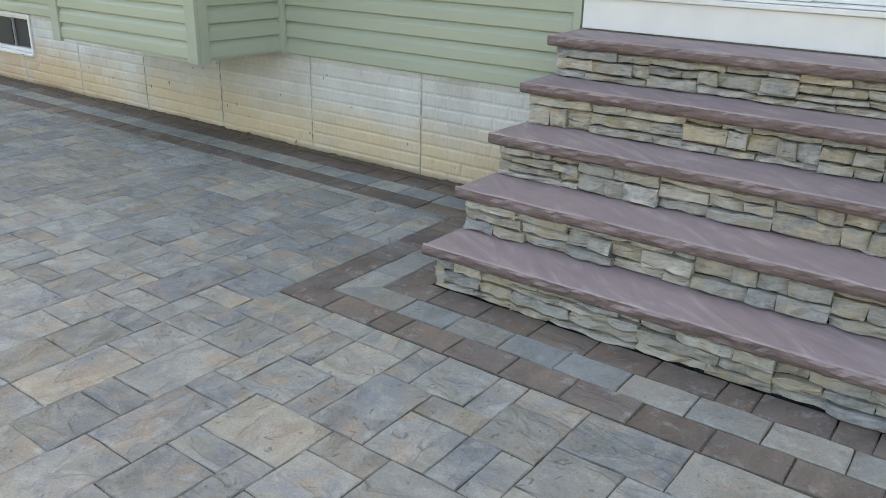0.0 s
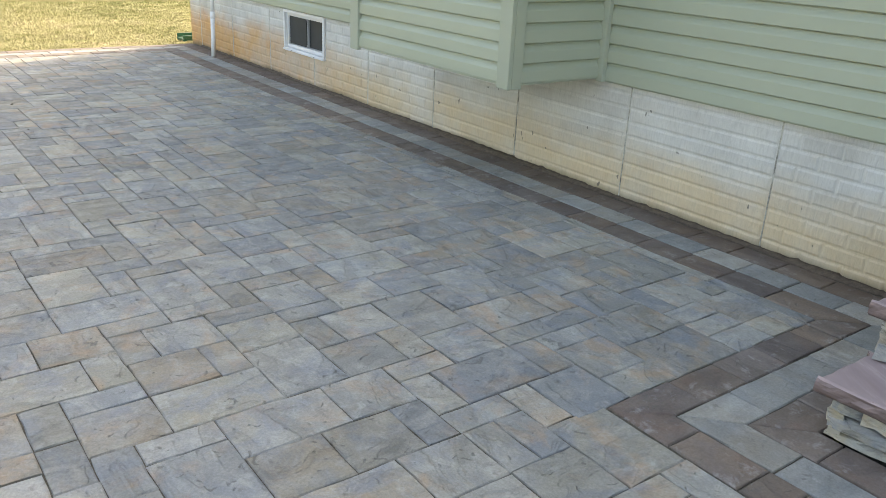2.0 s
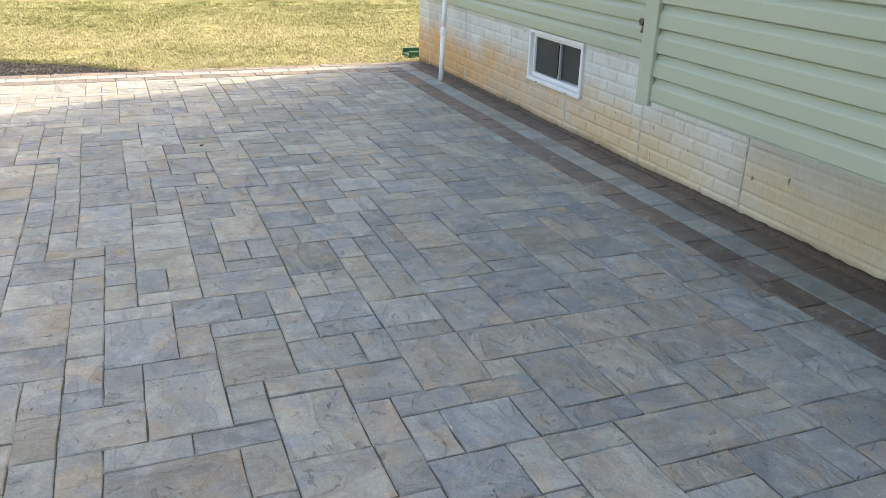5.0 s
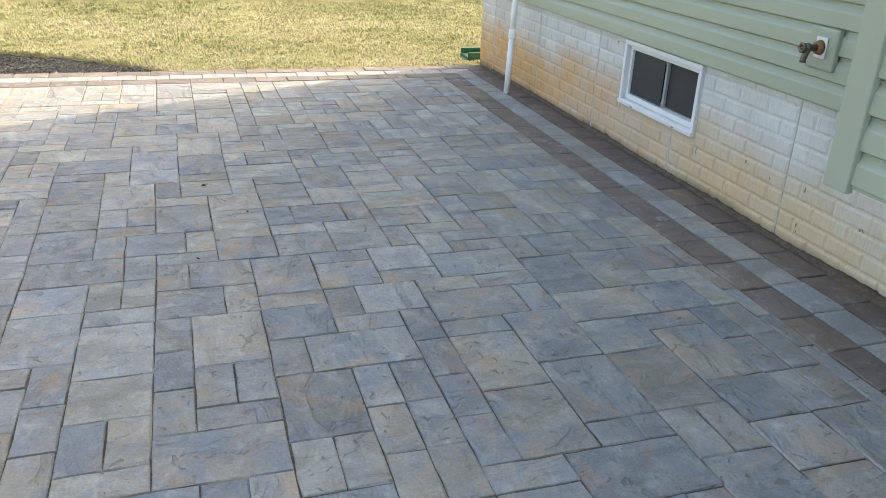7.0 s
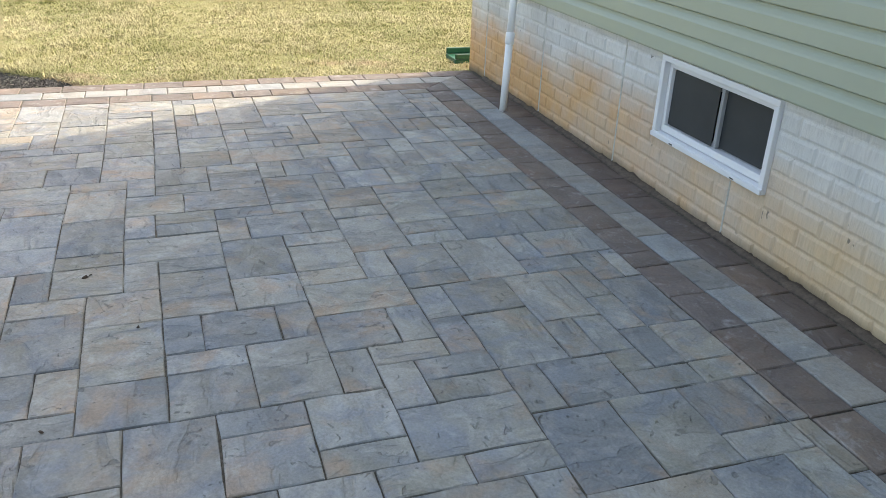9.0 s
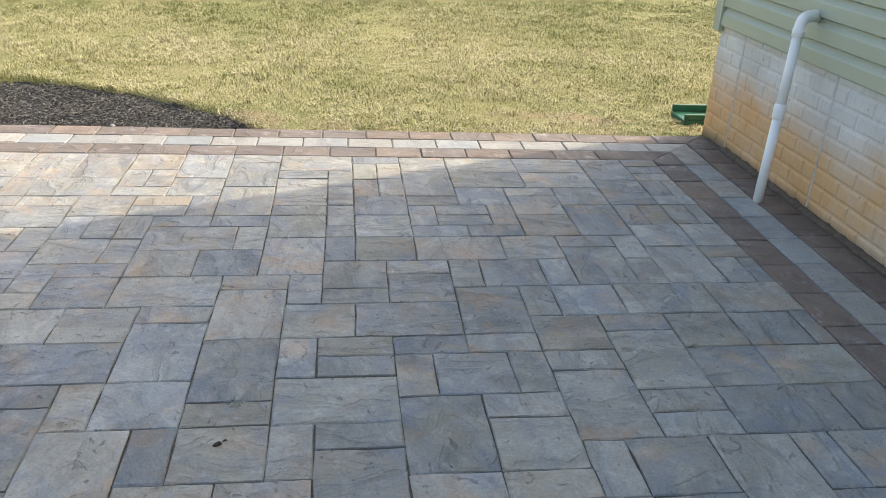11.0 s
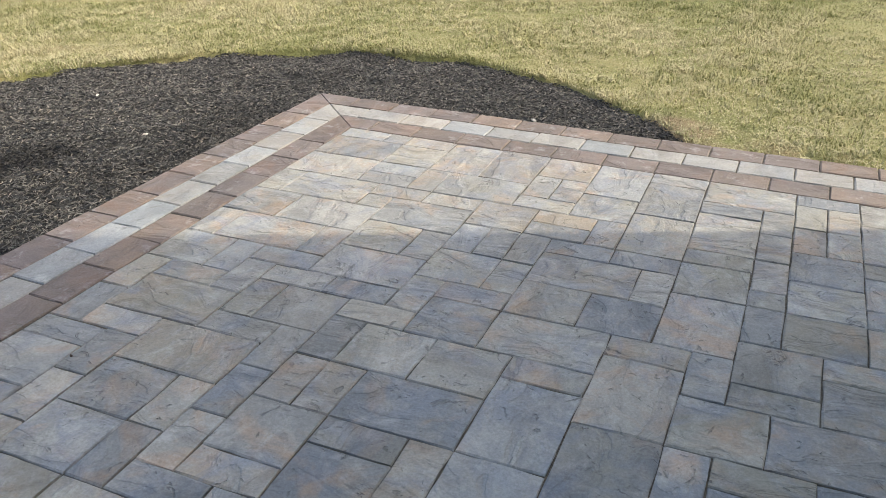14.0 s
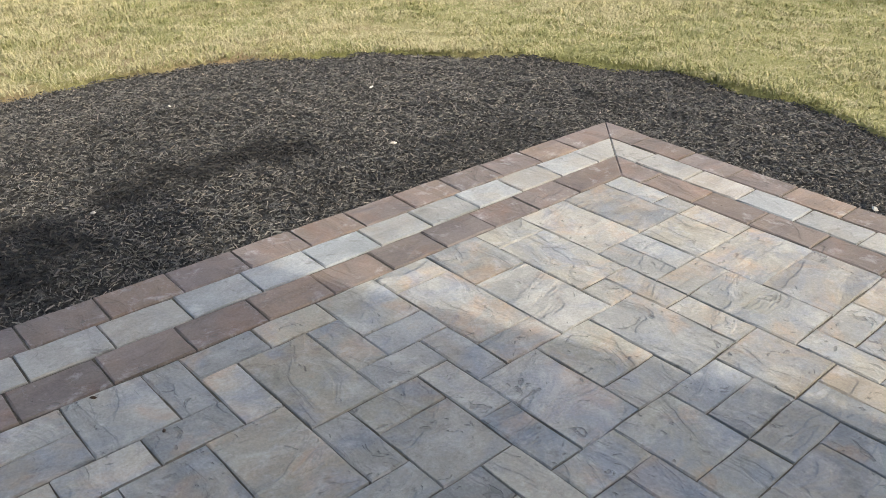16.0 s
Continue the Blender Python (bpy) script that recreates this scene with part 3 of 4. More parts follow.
def grass(name, count, x0, x1, y0, y1, tall):
    tufts = count // 13
    cx, cy = rs.uniform(x0, x1, tufts), rs.uniform(y0, y1, tufts)
    which = rs.randint(0, tufts, count)
    away, spread = rs.uniform(0, 6.283, count), np.abs(rs.normal(0, 0.055, count))
    px, py = cx[which] + np.cos(away) * spread, cy[which] + np.sin(away) * spread
    keep = []
    for i in range(count):
        x, y = px[i], py[i]
        if y > 4.22 and x > -10.0:
            continue
        if x > OUT_X - 0.01 and y > OUT_Y - 0.01:
            continue
        depth = bed_depth(x, y)
        if depth > 0.035:
            continue
        thin = noise.noise((x * 0.9, y * 0.9, 11)) + 0.5 * noise.noise((x * 3.1, y * 3.1, 5)) + 0.45 * noise.noise((x * 8.5, y * 8.5, 9))
        edge = max(0.0, 1 - (OUT_X - x) / 0.5) if -1 < y < 3.95 else -0.2
        for bx, by, size in ((-10.18, 1.62, 0.20), (-10.38, 3.15, 0.26), (-10.28, 3.65, 0.22)):
            edge += 0.75 * math.exp(-((x - bx) ** 2 + (0.62 * (y - by)) ** 2) / size ** 2 * 1.6)
        if rs.rand() < 0.20 + 0.45 * thin * (depth < -0.15) + 0.55 * edge * (0.6 + thin):
            continue
        keep.append(i)
    px, py, away = px[keep], py[keep], away[keep]
    n = len(px)
    clump = np.array([0.8 * noise.noise((a * 1.4, b * 1.4, 21)) - 0.6 * noise.noise((a * 8.5, b * 8.5, 9)) for a, b in zip(px, py)])
    h = tall * rs.uniform(0.45, 1.2, n) * np.clip(1 + 0.9 * clump, 0.4, 2.1)
    a, lean = away + rs.normal(0, 0.8, n), rs.uniform(0.45, 1.7, n)
    wd = rs.uniform(0.0017, 0.0036, n)
    dx, dy = np.cos(a), np.sin(a)
    z0 = -0.03 + 0.03 * np.array([noise.noise((p * 0.35, q * 0.35, 0)) for p, q in zip(px, py)]) * np.clip((-9.9 - px) / 1.2, 0, 1)
    v = np.empty((n, 5, 3))
    for s, (f, ww, up) in enumerate(((0.0, 1.0, 0.0), (0.0, -1.0, 0.0), (0.35, -0.8, 0.62), (0.35, 0.8, 0.62), (1.0, 0.0, 1.0))):
        v[:, s, 0] = px + dx * lean * h * f - dy * wd * ww
        v[:, s, 1] = py + dy * lean * h * f + dx * wd * ww
        v[:, s, 2] = z0 + h * up * (1 - 0.35 * lean * f)
    base = np.arange(n) * 5
    f4 = np.stack([base, base + 1, base + 2, base + 3], 1).tolist()
    f3 = np.stack([base + 3, base + 2, base + 4], 1).tolist()
    me = mesh_of(name, v.reshape(-1, 3).tolist(), f4 + f3, m_blade)
    tagged(new(name, me), "short sunlit lawn grass, green with straw-coloured dry patches", "grass", kind="stuff")


grass("lawn_grass", 520000, -15.5, -9.8, -4.6, 7.0, 0.046)
grass("lawn_grass", 110000, -9.8, -5.0, -5.2, -1.4, 0.050)
grass("lawn_grass", 80000, -19.0, -15.5, -4.0, 7.0, 0.05)

# ---- paving ----
paving = structure("pavement", "patio of grey and tan slate-textured concrete pavers in three sizes", "patio")
bm = bmesh.new()
for a, b in (((OUT_X + 0.01, OUT_Y + 0.01, -0.12), (STEP_X + 0.4, WALL - 0.002, -0.0060)), ((STEP_X + 0.4, OUT_Y + 0.01, -0.12), (EAST, STEP_Y + 0.4, -0.0060))):
    box_into(bm, a, b)
part("joint_sand", bm, m_sand, paving, "dark sand in the joints")

# the laying plan: a letter where a stone begins, one row of the text for each half stone away from the garden
PLAN = """
wT.T.d.S.d.S.d.d.wS.d.S.L..S.L..L..d.d.d.wL..wwd.d.L..S.L..d.L..T.T.wwd.L..L..S.d.wwd.L..L..wS.wT.wwT.wL..d.S.ww
.....T...T...wT.w...d..............L..L........d.d.........d..........S.........d...S.....................d
o......T...d.....d.d.d.d.L..L..S.S.......d.wS.S.T.L..T.L..d.S.S.....d...T.T.T.L..wS...wwL..L..S...T...d.L..L..S
wS.ww......wd...T.S.S.L............d.d.d.T................d.....wS.S.L..............d...........T...S.d
.....wo..d..wd.w.........d.d.d.d.L..d.L....L..S...S.w..d.L..S.d...............d.d.L..S.S.T.wd.ww......S.wL..L..w
L..d..T.S.T..S....d.d.S.S.S.S.L.....d...........S....S.T......d.L..wS.T.S.L..S.S.w..........d.....S.S
...T.w......w..d.d.d.w...........d.d.d.d.d.T.L....L......S.d.S.w..................d.d.wS...T.S.L......L..L..d.S
L.......d....wd.d.S.w.d.d.d.d.d.d.d.S.S.L.......d....T.....T....d.d.d...d.d.d.d.L..L.....d........d.d.......d
.....S.d.S.d..S.d....d.d.d.d.d.d.d.w.........d.d.d.S...S.d...d.d.d.d.d.d.d.T.L........S.wT...S.d.T.S.S.L..L..d.o
S.d.w..d...wS...T.wL..L..L..T.S.L...d.d.d.d.d.oS.d.......S...wS.d.d.T.S.T.w.....d.d.d......S...S.............L
..d..wwd.d....S....................d.d.d.wL..d...wT.L..T...d....wL...........d.d.d.d.S.d.....d.....d.L..L..T
L..S...wT.S.T.....d.L..d.wd...d.wL..S.d.w....wL..........wd.S.T.......S...S.d.d.d.d.w..S.L..d.wS.L..w........wT
.....d........wL..S....d..S.d.d.......d..S.d.....w..wd....S.....T.S.T...T...wd.S.wS..d......d........d.S.T
wL..L..w..S.........d.wL....wd.S.d.d.d.T...wL..d..d..wL..w..d.........d...d..S......S.T.L..L..T.L..wL......L
........d...wL..L..wS.....d..S...L..d.w..d.....wL..S......wS.L....S...T...L....L..S....................d......d
T.wL..wS.L............S.L..S...d....d....d.d.S.......L..d.......S...S...d....d......S...wL..S...S.wwwL..wd.S.S.w
............d.S.d.T.d........L..wS.d.L..d.S.w..S.d.d....wS.wd.S...d.....wS.wT.S.wwd...S.......d..........T
..d.d.d.od.S.w..ww..wL..d.wS.......T....d....d...wd.S.S.....S...wd.wd.S...........S.S...S.L..L..S.wS.S.S...L..ww
wd.d.S.S.S....T.........S....wS.d.w..d.d.d.S.wL...S.....d.S...d..T..d...wwS...d.S.....d
.d.d.......wS...wd.L..S...L.....S....d.d.d.......w..d.d.T...L..S...d.L......wS.w..L..L..S.L..S.T.L..L..d.T.S.L
S.L..wd.wT.......S......d....S.w..d.d.d.d.wL..T.o.d.wL....S........S....d.d.....d......................d
......ww...d.L..w..wS.wT.S.d....wT.wL..L........L..w........d.T.wd...d.d.d.d.d.d.d.d.d.d.d.d.d...d.d.d.d...d.d.o
T.T.S...w..S.....d.........wd.T...........T.S.......T.wS.wwL.....wS.w
......d..S...d.S.wL..d...d..ww..w..L..L..w....T.L..w............w
....wS.S...d.S.......S.wd.d......d..........d.........S.T.d.d.d..S.T
T.T......wL....wL..ww...S.L..d.L..T.S.L..d.L....T.d.ww....L..S.S
....S.L......T.......L.......S...........d....T...d...d..........d
.........d.d...S.S.T....L..d...L....wL..S.S.S.....L..T.d.L..S.d.d.www
L..L..d.S.L..........d.w...d.ow...S.............d......d......d.S
......d......T.S.T...T..d.d.d..S.w..d.d.d.L..wL..d.d...d.wS.wL....S.w
wwwd.wd.S.wd.......S...d.L..S.w...d.d.d.d........L..d.L.........d
...d..d....d...d.......d.......d.d.d.d.d.d.d.d.d....d....d.d.d.d.d.d
""".split()
KINDS = {"S": (2, 2), "w": (1, 2), "d": (2, 1), "L": (3, 2), "T": (2, 3), "o": (1, 1), "p": (3, 1), "q": (1, 3)}
UY = 0.117
CREEP_C = (0, 9, 17, 30, 51, 62, 77, 112)
CREEP_X = (EDGE_X, -8.365, -7.49, -6.085, -3.765, -2.522, -0.833, 3.11)
CREEP_Y = (0.0, 0.010, 0.006, 0.032, 0.024, 0.042, 0.034, 0.03)


def laid_at(c, r):
    """Where a crossing of the plan lies: the rows creep a little along the patio."""
    x = float(np.interp(c, CREEP_C, CREEP_X))
    ease = min(1.0, r / 5, (len(PLAN) - r) / 5)
    y = EDGE_Y + r * UY + ease * float(np.interp(c, CREEP_C, CREEP_Y))
    return x - 0.022 * (y - 1.5) * float(np.interp(c, (0, 5, 17, 30), (0, 1, 1, 0))), y


rng = random.Random(21)
rest = Pile()
for r, row in enumerate(PLAN):
    for c, letter in enumerate(row):
        if letter == ".":
            continue
        w, h = KINDS[letter]
        h = min(h, len(PLAN) - r)
        corners = [laid_at(c, r), laid_at(c + w, r), laid_at(c + w, r + h), laid_at(c, r + h)]
        corners = [(x, min(y, BAND_Y)) for x, y in corners]
        if corners[0][0] > STEP_X - 0.06:
            corners = [(x, min(y, STEP_Y)) for x, y in corners]
        elif corners[2][1] > STEP_Y + 0.04:
            corners = [(STEP_X if x > STEP_X - 0.09 else x, y) for x, y in corners]
        if corners[2][1] - corners[1][1] < 0.02 or corners[1][0] - corners[0][0] < 0.02 or corners[0][0] > EAST - 0.1:
            continue
        mx, my = sum(p[0] for p in corners) / 4, sum(p[1] for p in corners) / 4
        g = 0.0014
        outline = [(x - mx + (g if x < mx else -g), y - my + (g if y < my else -g)) for x, y in corners]
        verts, faces = slab(outline, 0.06, 0.0040, rng, 0.0024)
        m = Matrix.LocRotScale((mx, my, rng.gauss(0, 0.0009)), Euler((rng.gauss(0, 0.002), rng.gauss(0, 0.002), rng.gauss(0, 0.0022))), None)
        if 6 <= c < 40:
            child("paver", mesh_of("paver", verts, faces, m_field), paving, m)
        else:
            rest.add(verts, faces, m)
ob = child("paver_rest", mesh_of("paver_rest", rest.v, rest.f, m_field_rest), paving)
tagged(ob, "slate-textured pavers of the same patio", kind="stuff")

# borders: three courses, brown, grey, brown
LONG = 0.2375


def border(parent, a, b, inward, ends, seed, courses=3, first=None, long=LONG):
    rnd = random.Random(seed)
    a, b, n = Vector(a), Vector(b), Vector(inward)
    u = (b - a).normalized()
    length = (b - a).length
    wide = 0.4555 / 3
    for k2 in range(courses):
        lo, hi = k2 * wide + 0.002, (k2 + 1) * wide - 0.002
        s_lo, s_hi = -ends[0] * lo, -ends[0] * hi
        e_lo, e_hi = length + ends[1] * lo, length + ends[1] * hi
        cuts = []
        s = min(s_lo, s_hi) + LONG * (0.5 if k2 % 2 else 1.0) + rnd.uniform(-0.02, 0.02)
        if first:
            s = first[k2]
        last = max(e_lo, e_hi)
        while s < last - 0.09:
            cuts.append(s)
            s += long if first or rnd.random() > 0.06 else long * 0.5
        # end stones are whole mitred ones
        cuts = [None] + [c for c in cuts if max(s_lo, s_hi) + 0.05 < c < min(e_lo, e_hi) - 0.05] + [None]
        for p, q in zip(cuts, cuts[1:]):
            g = 0.002
            p_lo, p_hi = (s_lo, s_hi) if p is None else (max(p + g, s_lo), max(p + g, s_hi))
            q_lo, q_hi = (e_lo, e_hi) if q is None else (min(q - g, e_lo), min(q - g, e_hi))
            if max(q_lo - p_lo, q_hi - p_hi) < 0.02:
                continue
            poly = [a + u * p_lo + n * lo, a + u * q_lo + n * lo, a + u * q_hi + n * hi, a + u * p_hi + n * hi]
            c0 = sum(poly, Vector((0, 0))) / 4
            v, f = slab([tuple(w2 - c0) for w2 in poly], 0.06, 0.0048, rnd, 0.0020)
            mat2 = m_grey if k2 == 1 else m_brown
            child("grey_border_paver" if k2 == 1 else "brown_border_paver", mesh_of("border_paver", v, f, mat2), parent,
                  Matrix.LocRotScale((c0.x, c0.y, rnd.gauss(0.001, 0.001)), Euler((rnd.gauss(0, 0.003), rnd.gauss(0, 0.003), rnd.gauss(0, 0.002))), None))


edging = structure("pavement_border", "three-course paver border, two brown bands round a grey one", "border")
border(edging, (OUT_X, OUT_Y), (OUT_X, FOOT_Y), (1, 0), (-1, -1), 3, first=(0.030, 0.169, 0.075), long=0.2373)
border(edging, (OUT_X, OUT_Y), (EAST, OUT_Y), (0, 1), (-1, 0), 4, first=(0.139, 0.184, 0.020), long=0.2300)
border(edging, (OUT_X, FOOT_Y), (STEP_X + 0.4555, FOOT_Y), (0, -1), (-1, -1), 5)
border(edging, (STEP_X + 0.4555, FOOT_Y), (STEP_X + 0.4555, STEP_Y + 0.4555), (-1, 0), (-1, 1), 6)
border(edging, (STEP_X + 0.4555, STEP_Y + 0.4555), (EAST, STEP_Y + 0.4555), (0, -1), (1, 0), 7)

# ---- house ----
LAP = 0.1016
SIDE_Z, EAVE, DEPTH, HOUSE_E = 0.635, 5.2, 8.0, 5.0
JOINT0 = -2.305
PANEL = 0.9144

foundation = structure("wall_foundation", "brick-patterned cast concrete foundation, whitewashed grey with orange clay stains", "foundation wall")
WIN = (-7.455, -6.672, 0.255, 0.612)   # window opening: x, x, z, z
bm = bmesh.new()
back = WALL + 0.0048
for a, b in (((CORNER, back, -0.3), (WIN[0], WALL + 0.25, 0.80)), ((WIN[1], back, -0.3), (HOUSE_E, WALL + 0.25, 0.80)),
             ((WIN[0], back, -0.3), (WIN[1], WALL + 0.25, WIN[2])), ((WIN[0], back, WIN[3]), (WIN[1], WALL + 0.25, 0.80))):
    box_into(bm, a, b)
box_into(bm, (CORNER, WALL + 0.25, -0.3), (CORNER + 0.25, WALL + DEPTH, 0.8))
box_into(bm, (HOUSE_E - 0.25, WALL + 0.25, -0.3), (HOUSE_E, WALL + DEPTH, 0.8))
box_into(bm, (CORNER + 0.25, WALL + DEPTH - 0.25, -0.3), (HOUSE_E - 0.25, WALL + DEPTH, 0.8))
part("concrete_core", bm, m_cast_rest, foundation)

# the bricks of the cast pattern, panel by panel
rng = random.Random(8)
COURSE, BRICK = 0.0762, PANEL / 4.5
shapes = {}


def brick_shape(w, h):
    kind = (round(w, 3), round(h, 3))
    if kind not in shapes:
        e, d = 0.011, 0.0046
        v = [(0, 0.0, 0), (w, 0.0, 0), (w, 0.0, h), (0, 0.0, h), (e, -d, e), (w - e, -d, e), (w - e, -d, h - e), (e, -d, h - e)]
        f = [(4, 5, 6, 7), (0, 1, 5, 4), (1, 2, 6, 5), (2, 3, 7, 6), (3, 0, 4, 7)]
        shapes[kind] = (v, f, mesh_of("brick", v, f, m_cast))
    return shapes[kind]


for row in range(9):
    z0 = -0.02 + row * COURSE + 0.002
    z1 = z0 + COURSE - 0.005
    x = CORNER
    k2 = math.floor((JOINT0 - CORNER) / PANEL) + 1
    edges = [CORNER] + [JOINT0 - PANEL * i for i in range(8, -6, -1)] + [HOUSE_E]
    edges = sorted({e for e in edges if CORNER <= e <= HOUSE_E})
    for p0, p1 in zip(edges, edges[1:]):
        s = p0 + 0.005
        first = True
        while s < p1 - 0.006:
            ln = (BRICK * (0.5 if first and row % 2 else 1.0) if not -5.1 < p0 < -2.4 else PANEL) - 0.005
            e = min(s + ln, p1 - 0.005)
            if p1 - 0.005 - e < 0.03:
                e = p1 - 0.005
            first = False
            for q0, q1 in ([(s, e)] if not (z1 > WIN[2] - 0.01 and z0 < WIN[3] + 0.02 and e > WIN[0] and s < WIN[1])
                           else [(s, min(e, WIN[0] - 0.002)), (max(s, WIN[1] + 0.002), e)]):
                if q1 - q0 < 0.012 or q0 > -1.1:
                    continue
                v, f, me = brick_shape(q1 - q0, z1 - z0)
                m = Matrix.Translation((q0, back + rng.uniform(-0.0015, 0.001), z0))
                child("brick", me, foundation, m)
            s = e + 0.005
seam = mesh_of("form_seam", *(lambda w, d, h: ([(-w, 0, 0), (w, 0, 0), (w, 0, h), (-w, 0, h), (-w * 0.4, -d, 0), (w * 0.4, -d, 0), (w * 0.4, -d, h), (-w * 0.4, -d, h)],
                                               [(4, 5, 6, 7), (0, 1, 5, 4), (1, 2, 6, 5), (2, 3, 7, 6), (3, 0, 4, 7)]))(0.0034, 0.0052, 0.66), m_seam)
for i in range(9):
    x = JOINT0 - PANEL * i
    if not WIN[0] < x < WIN[1]:
        child("form_seam", seam, foundation, Matrix.Translation((x, back, -0.02)), "thin seam between two form panels")
    else:
        child("form_seam", seam, foundation, Matrix.LocRotScale((x, back, -0.02), None, (1, 1, (WIN[2] + 0.005) / 0.66)), "thin seam below the window")

k = Mat("damp_soil", 0.95)
p = k.position()
m_soil = k.done(k.ramp(k.noise(p, 45, 5, 0.7), [(0.3, (0.070, 0.052, 0.040)), (0.7, (0.150, 0.115, 0.085))]), None, k.noise(p, 130, 4), 0.8, 0.004)
v, f = [], []
count = 700
for i in range(count):
    x = -9.6 + 8.28 * i / (count - 1)
    wide = 0.020 + 0.035 * max(0.0, noise.noise((x * 2.3, 4.0, 0.0)) + 0.25) + 0.016 * noise.noise((x * 11, 7.0, 0.0)) + 0.008 * noise.noise((x * 45, 2.0, 0.0))
    wide += 0.030 * math.exp(-((x + 4.6) / 0.9) ** 2)
    wide = max(wide, 0.004)
    tall = 0.004 + wide * (0.34 + 0.2 * noise.noise((x * 17, 3.0, 1.0)))
    v += [(x, WALL + 0.004, -0.01), (x, WALL + 0.004, tall), (x, WALL - wide * 0.45, tall * 0.55), (x, WALL - wide, 0.001), (x, WALL - wide, -0.01)]
    if i:
        a = i * 5
        f += [(a - 5 + q, a - 4 + q, a + 1 + q, a + q) for q in range(4)]
tagged(new("soil_edge", mesh_of("soil_edge", v, [g[::-1] for g in f], m_soil, True)), "damp dark soil washed along the foot of the wall", "soil", kind="stuff")


def lap_profile():
    """One dutch-lap course seen end on: (out, up) pairs, one and a quarter courses high."""
    return [(0.0, 0.001), (0.0200, 0.0), (0.0225, 0.003), (0.0200, 0.058), (0.0165, 0.066), (0.0075, 0.079), (0.0045, 0.086), (0.0030, LAP - 0.0065), (0.0002, LAP - 0.0055), (0.0, LAP + 0.001)]


def lap_mesh(length):
    prof = lap_profile()
    n = len(prof)
    v = [(s, -o, u) for s in (0, length) for o, u in prof]
    f = [(i, i + 1, n + i + 1, n + i) for i in range(n - 1)] + [tuple(range(n))[::-1], tuple(range(n, 2 * n))]
    return mesh_of("siding_board", v, [g[::-1] for g in f], m_siding)


def clad(parent, start, along, length, z0, z1):
    """Siding boards from z0 up, along a wall whose outside is to the right of the way along."""
    me = lap_mesh(length)
    a = math.atan2(along[1], along[0])
    z = z0
    while z < z1 - 0.02:
        child("siding_board", me, parent, Matrix.Translation((*start, z)) @ Matrix.Rotation(a, 4, "Z"))
        z += LAP


siding = structure("wall_siding", "sage green horizontal vinyl lap siding on the house wall", "wall")
BAY_W, BAY_E, BAY_Y, BAY_Z = -4.988, -3.425, 3.59, 0.648
DOOR_W, DOOR_E, DOOR_Z = -1.27, 0.72, 0.974
FACE = WALL - 0.010
bm = bmesh.new()
inner = WALL + 0.15
for a, b in (((CORNER, FACE, 0.81), (DOOR_W, inner, EAVE)), ((DOOR_E, FACE, 0.81), (HOUSE_E, inner, EAVE)), ((DOOR_W, FACE, 3.1), (DOOR_E, inner, EAVE)),
             ((DOOR_W, FACE, 0.81), (DOOR_E, inner, DOOR_Z))):
    box_into(bm, a, b)
box_into(bm, (CORNER, inner, 0.81), (CORNER + 0.15, WALL + DEPTH, EAVE))
box_into(bm, (HOUSE_E - 0.15, inner, 0.81), (HOUSE_E, WALL + DEPTH, EAVE))
box_into(bm, (CORNER + 0.15, WALL + DEPTH - 0.15, 0.81), (HOUSE_E - 0.15, WALL + DEPTH, EAVE))
part("wall_core", bm, m_siding, siding)
clad(siding, (CORNER, FACE), (1, 0), BAY_W - CORNER, SIDE_Z, EAVE)
clad(siding, (BAY_E, FACE), (1, 0), DOOR_W - 0.05 - BAY_E, SIDE_Z, EAVE)
clad(siding, (CORNER, WALL + DEPTH), (0, -1), DEPTH, SIDE_Z, EAVE)
part("starter_strip", boxed((CORNER, FACE - 0.006, SIDE_Z - 0.008), (BAY_W, FACE + 0.02, SIDE_Z + 0.002)), m_trim, siding)
part("starter_strip", boxed((BAY_E, FACE - 0.006, SIDE_Z - 0.008), (DOOR_W - 0.05, FACE + 0.02, SIDE_Z + 0.002)), m_trim, siding)
bm = bmesh.new()
box_into(bm, (CORNER - 0.030, FACE - 0.030, SIDE_Z - 0.035), (CORNER + 0.055, FACE - 0.002, EAVE), 0.004)
box_into(bm, (CORNER - 0.030, FACE - 0.002, SIDE_Z - 0.035), (CORNER - 0.002, FACE + 0.085, EAVE), 0.004)
part("corner_post", bm, m_trim, siding, "sage green vinyl corner post")
part("door_channel", boxed((DOOR_W - 0.055, FACE - 0.028, DOOR_Z - 0.36), (DOOR_W - 0.012, FACE - 0.001, 3.2), 0.003), m_trim, siding, "sage green trim beside the door")

bay = structure("wall_bay", "sage green sided bay projecting from the house above the patio", "bay")
TOP = 3.4
bm = bmesh.new()
box_into(bm, (BAY_W + 0.02, BAY_Y + 0.02, BAY_Z + 0.012), (BAY_E - 0.02, FACE - 0.0185, TOP))
part("bay_core", bm, m_siding, bay)
clad(bay, (BAY_W + 0.02, BAY_Y + 0.02), (1, 0), BAY_E - BAY_W - 0.04, BAY_Z + 0.004, TOP)
clad(bay, (BAY_E - 0.02, BAY_Y + 0.02), (0, 1), FACE - 0.02 - BAY_Y - 0.02, BAY_Z + 0.004, TOP)
clad(bay, (BAY_W + 0.02, FACE - 0.02), (0, -1), FACE - 0.04 - BAY_Y, BAY_Z + 0.004, TOP)
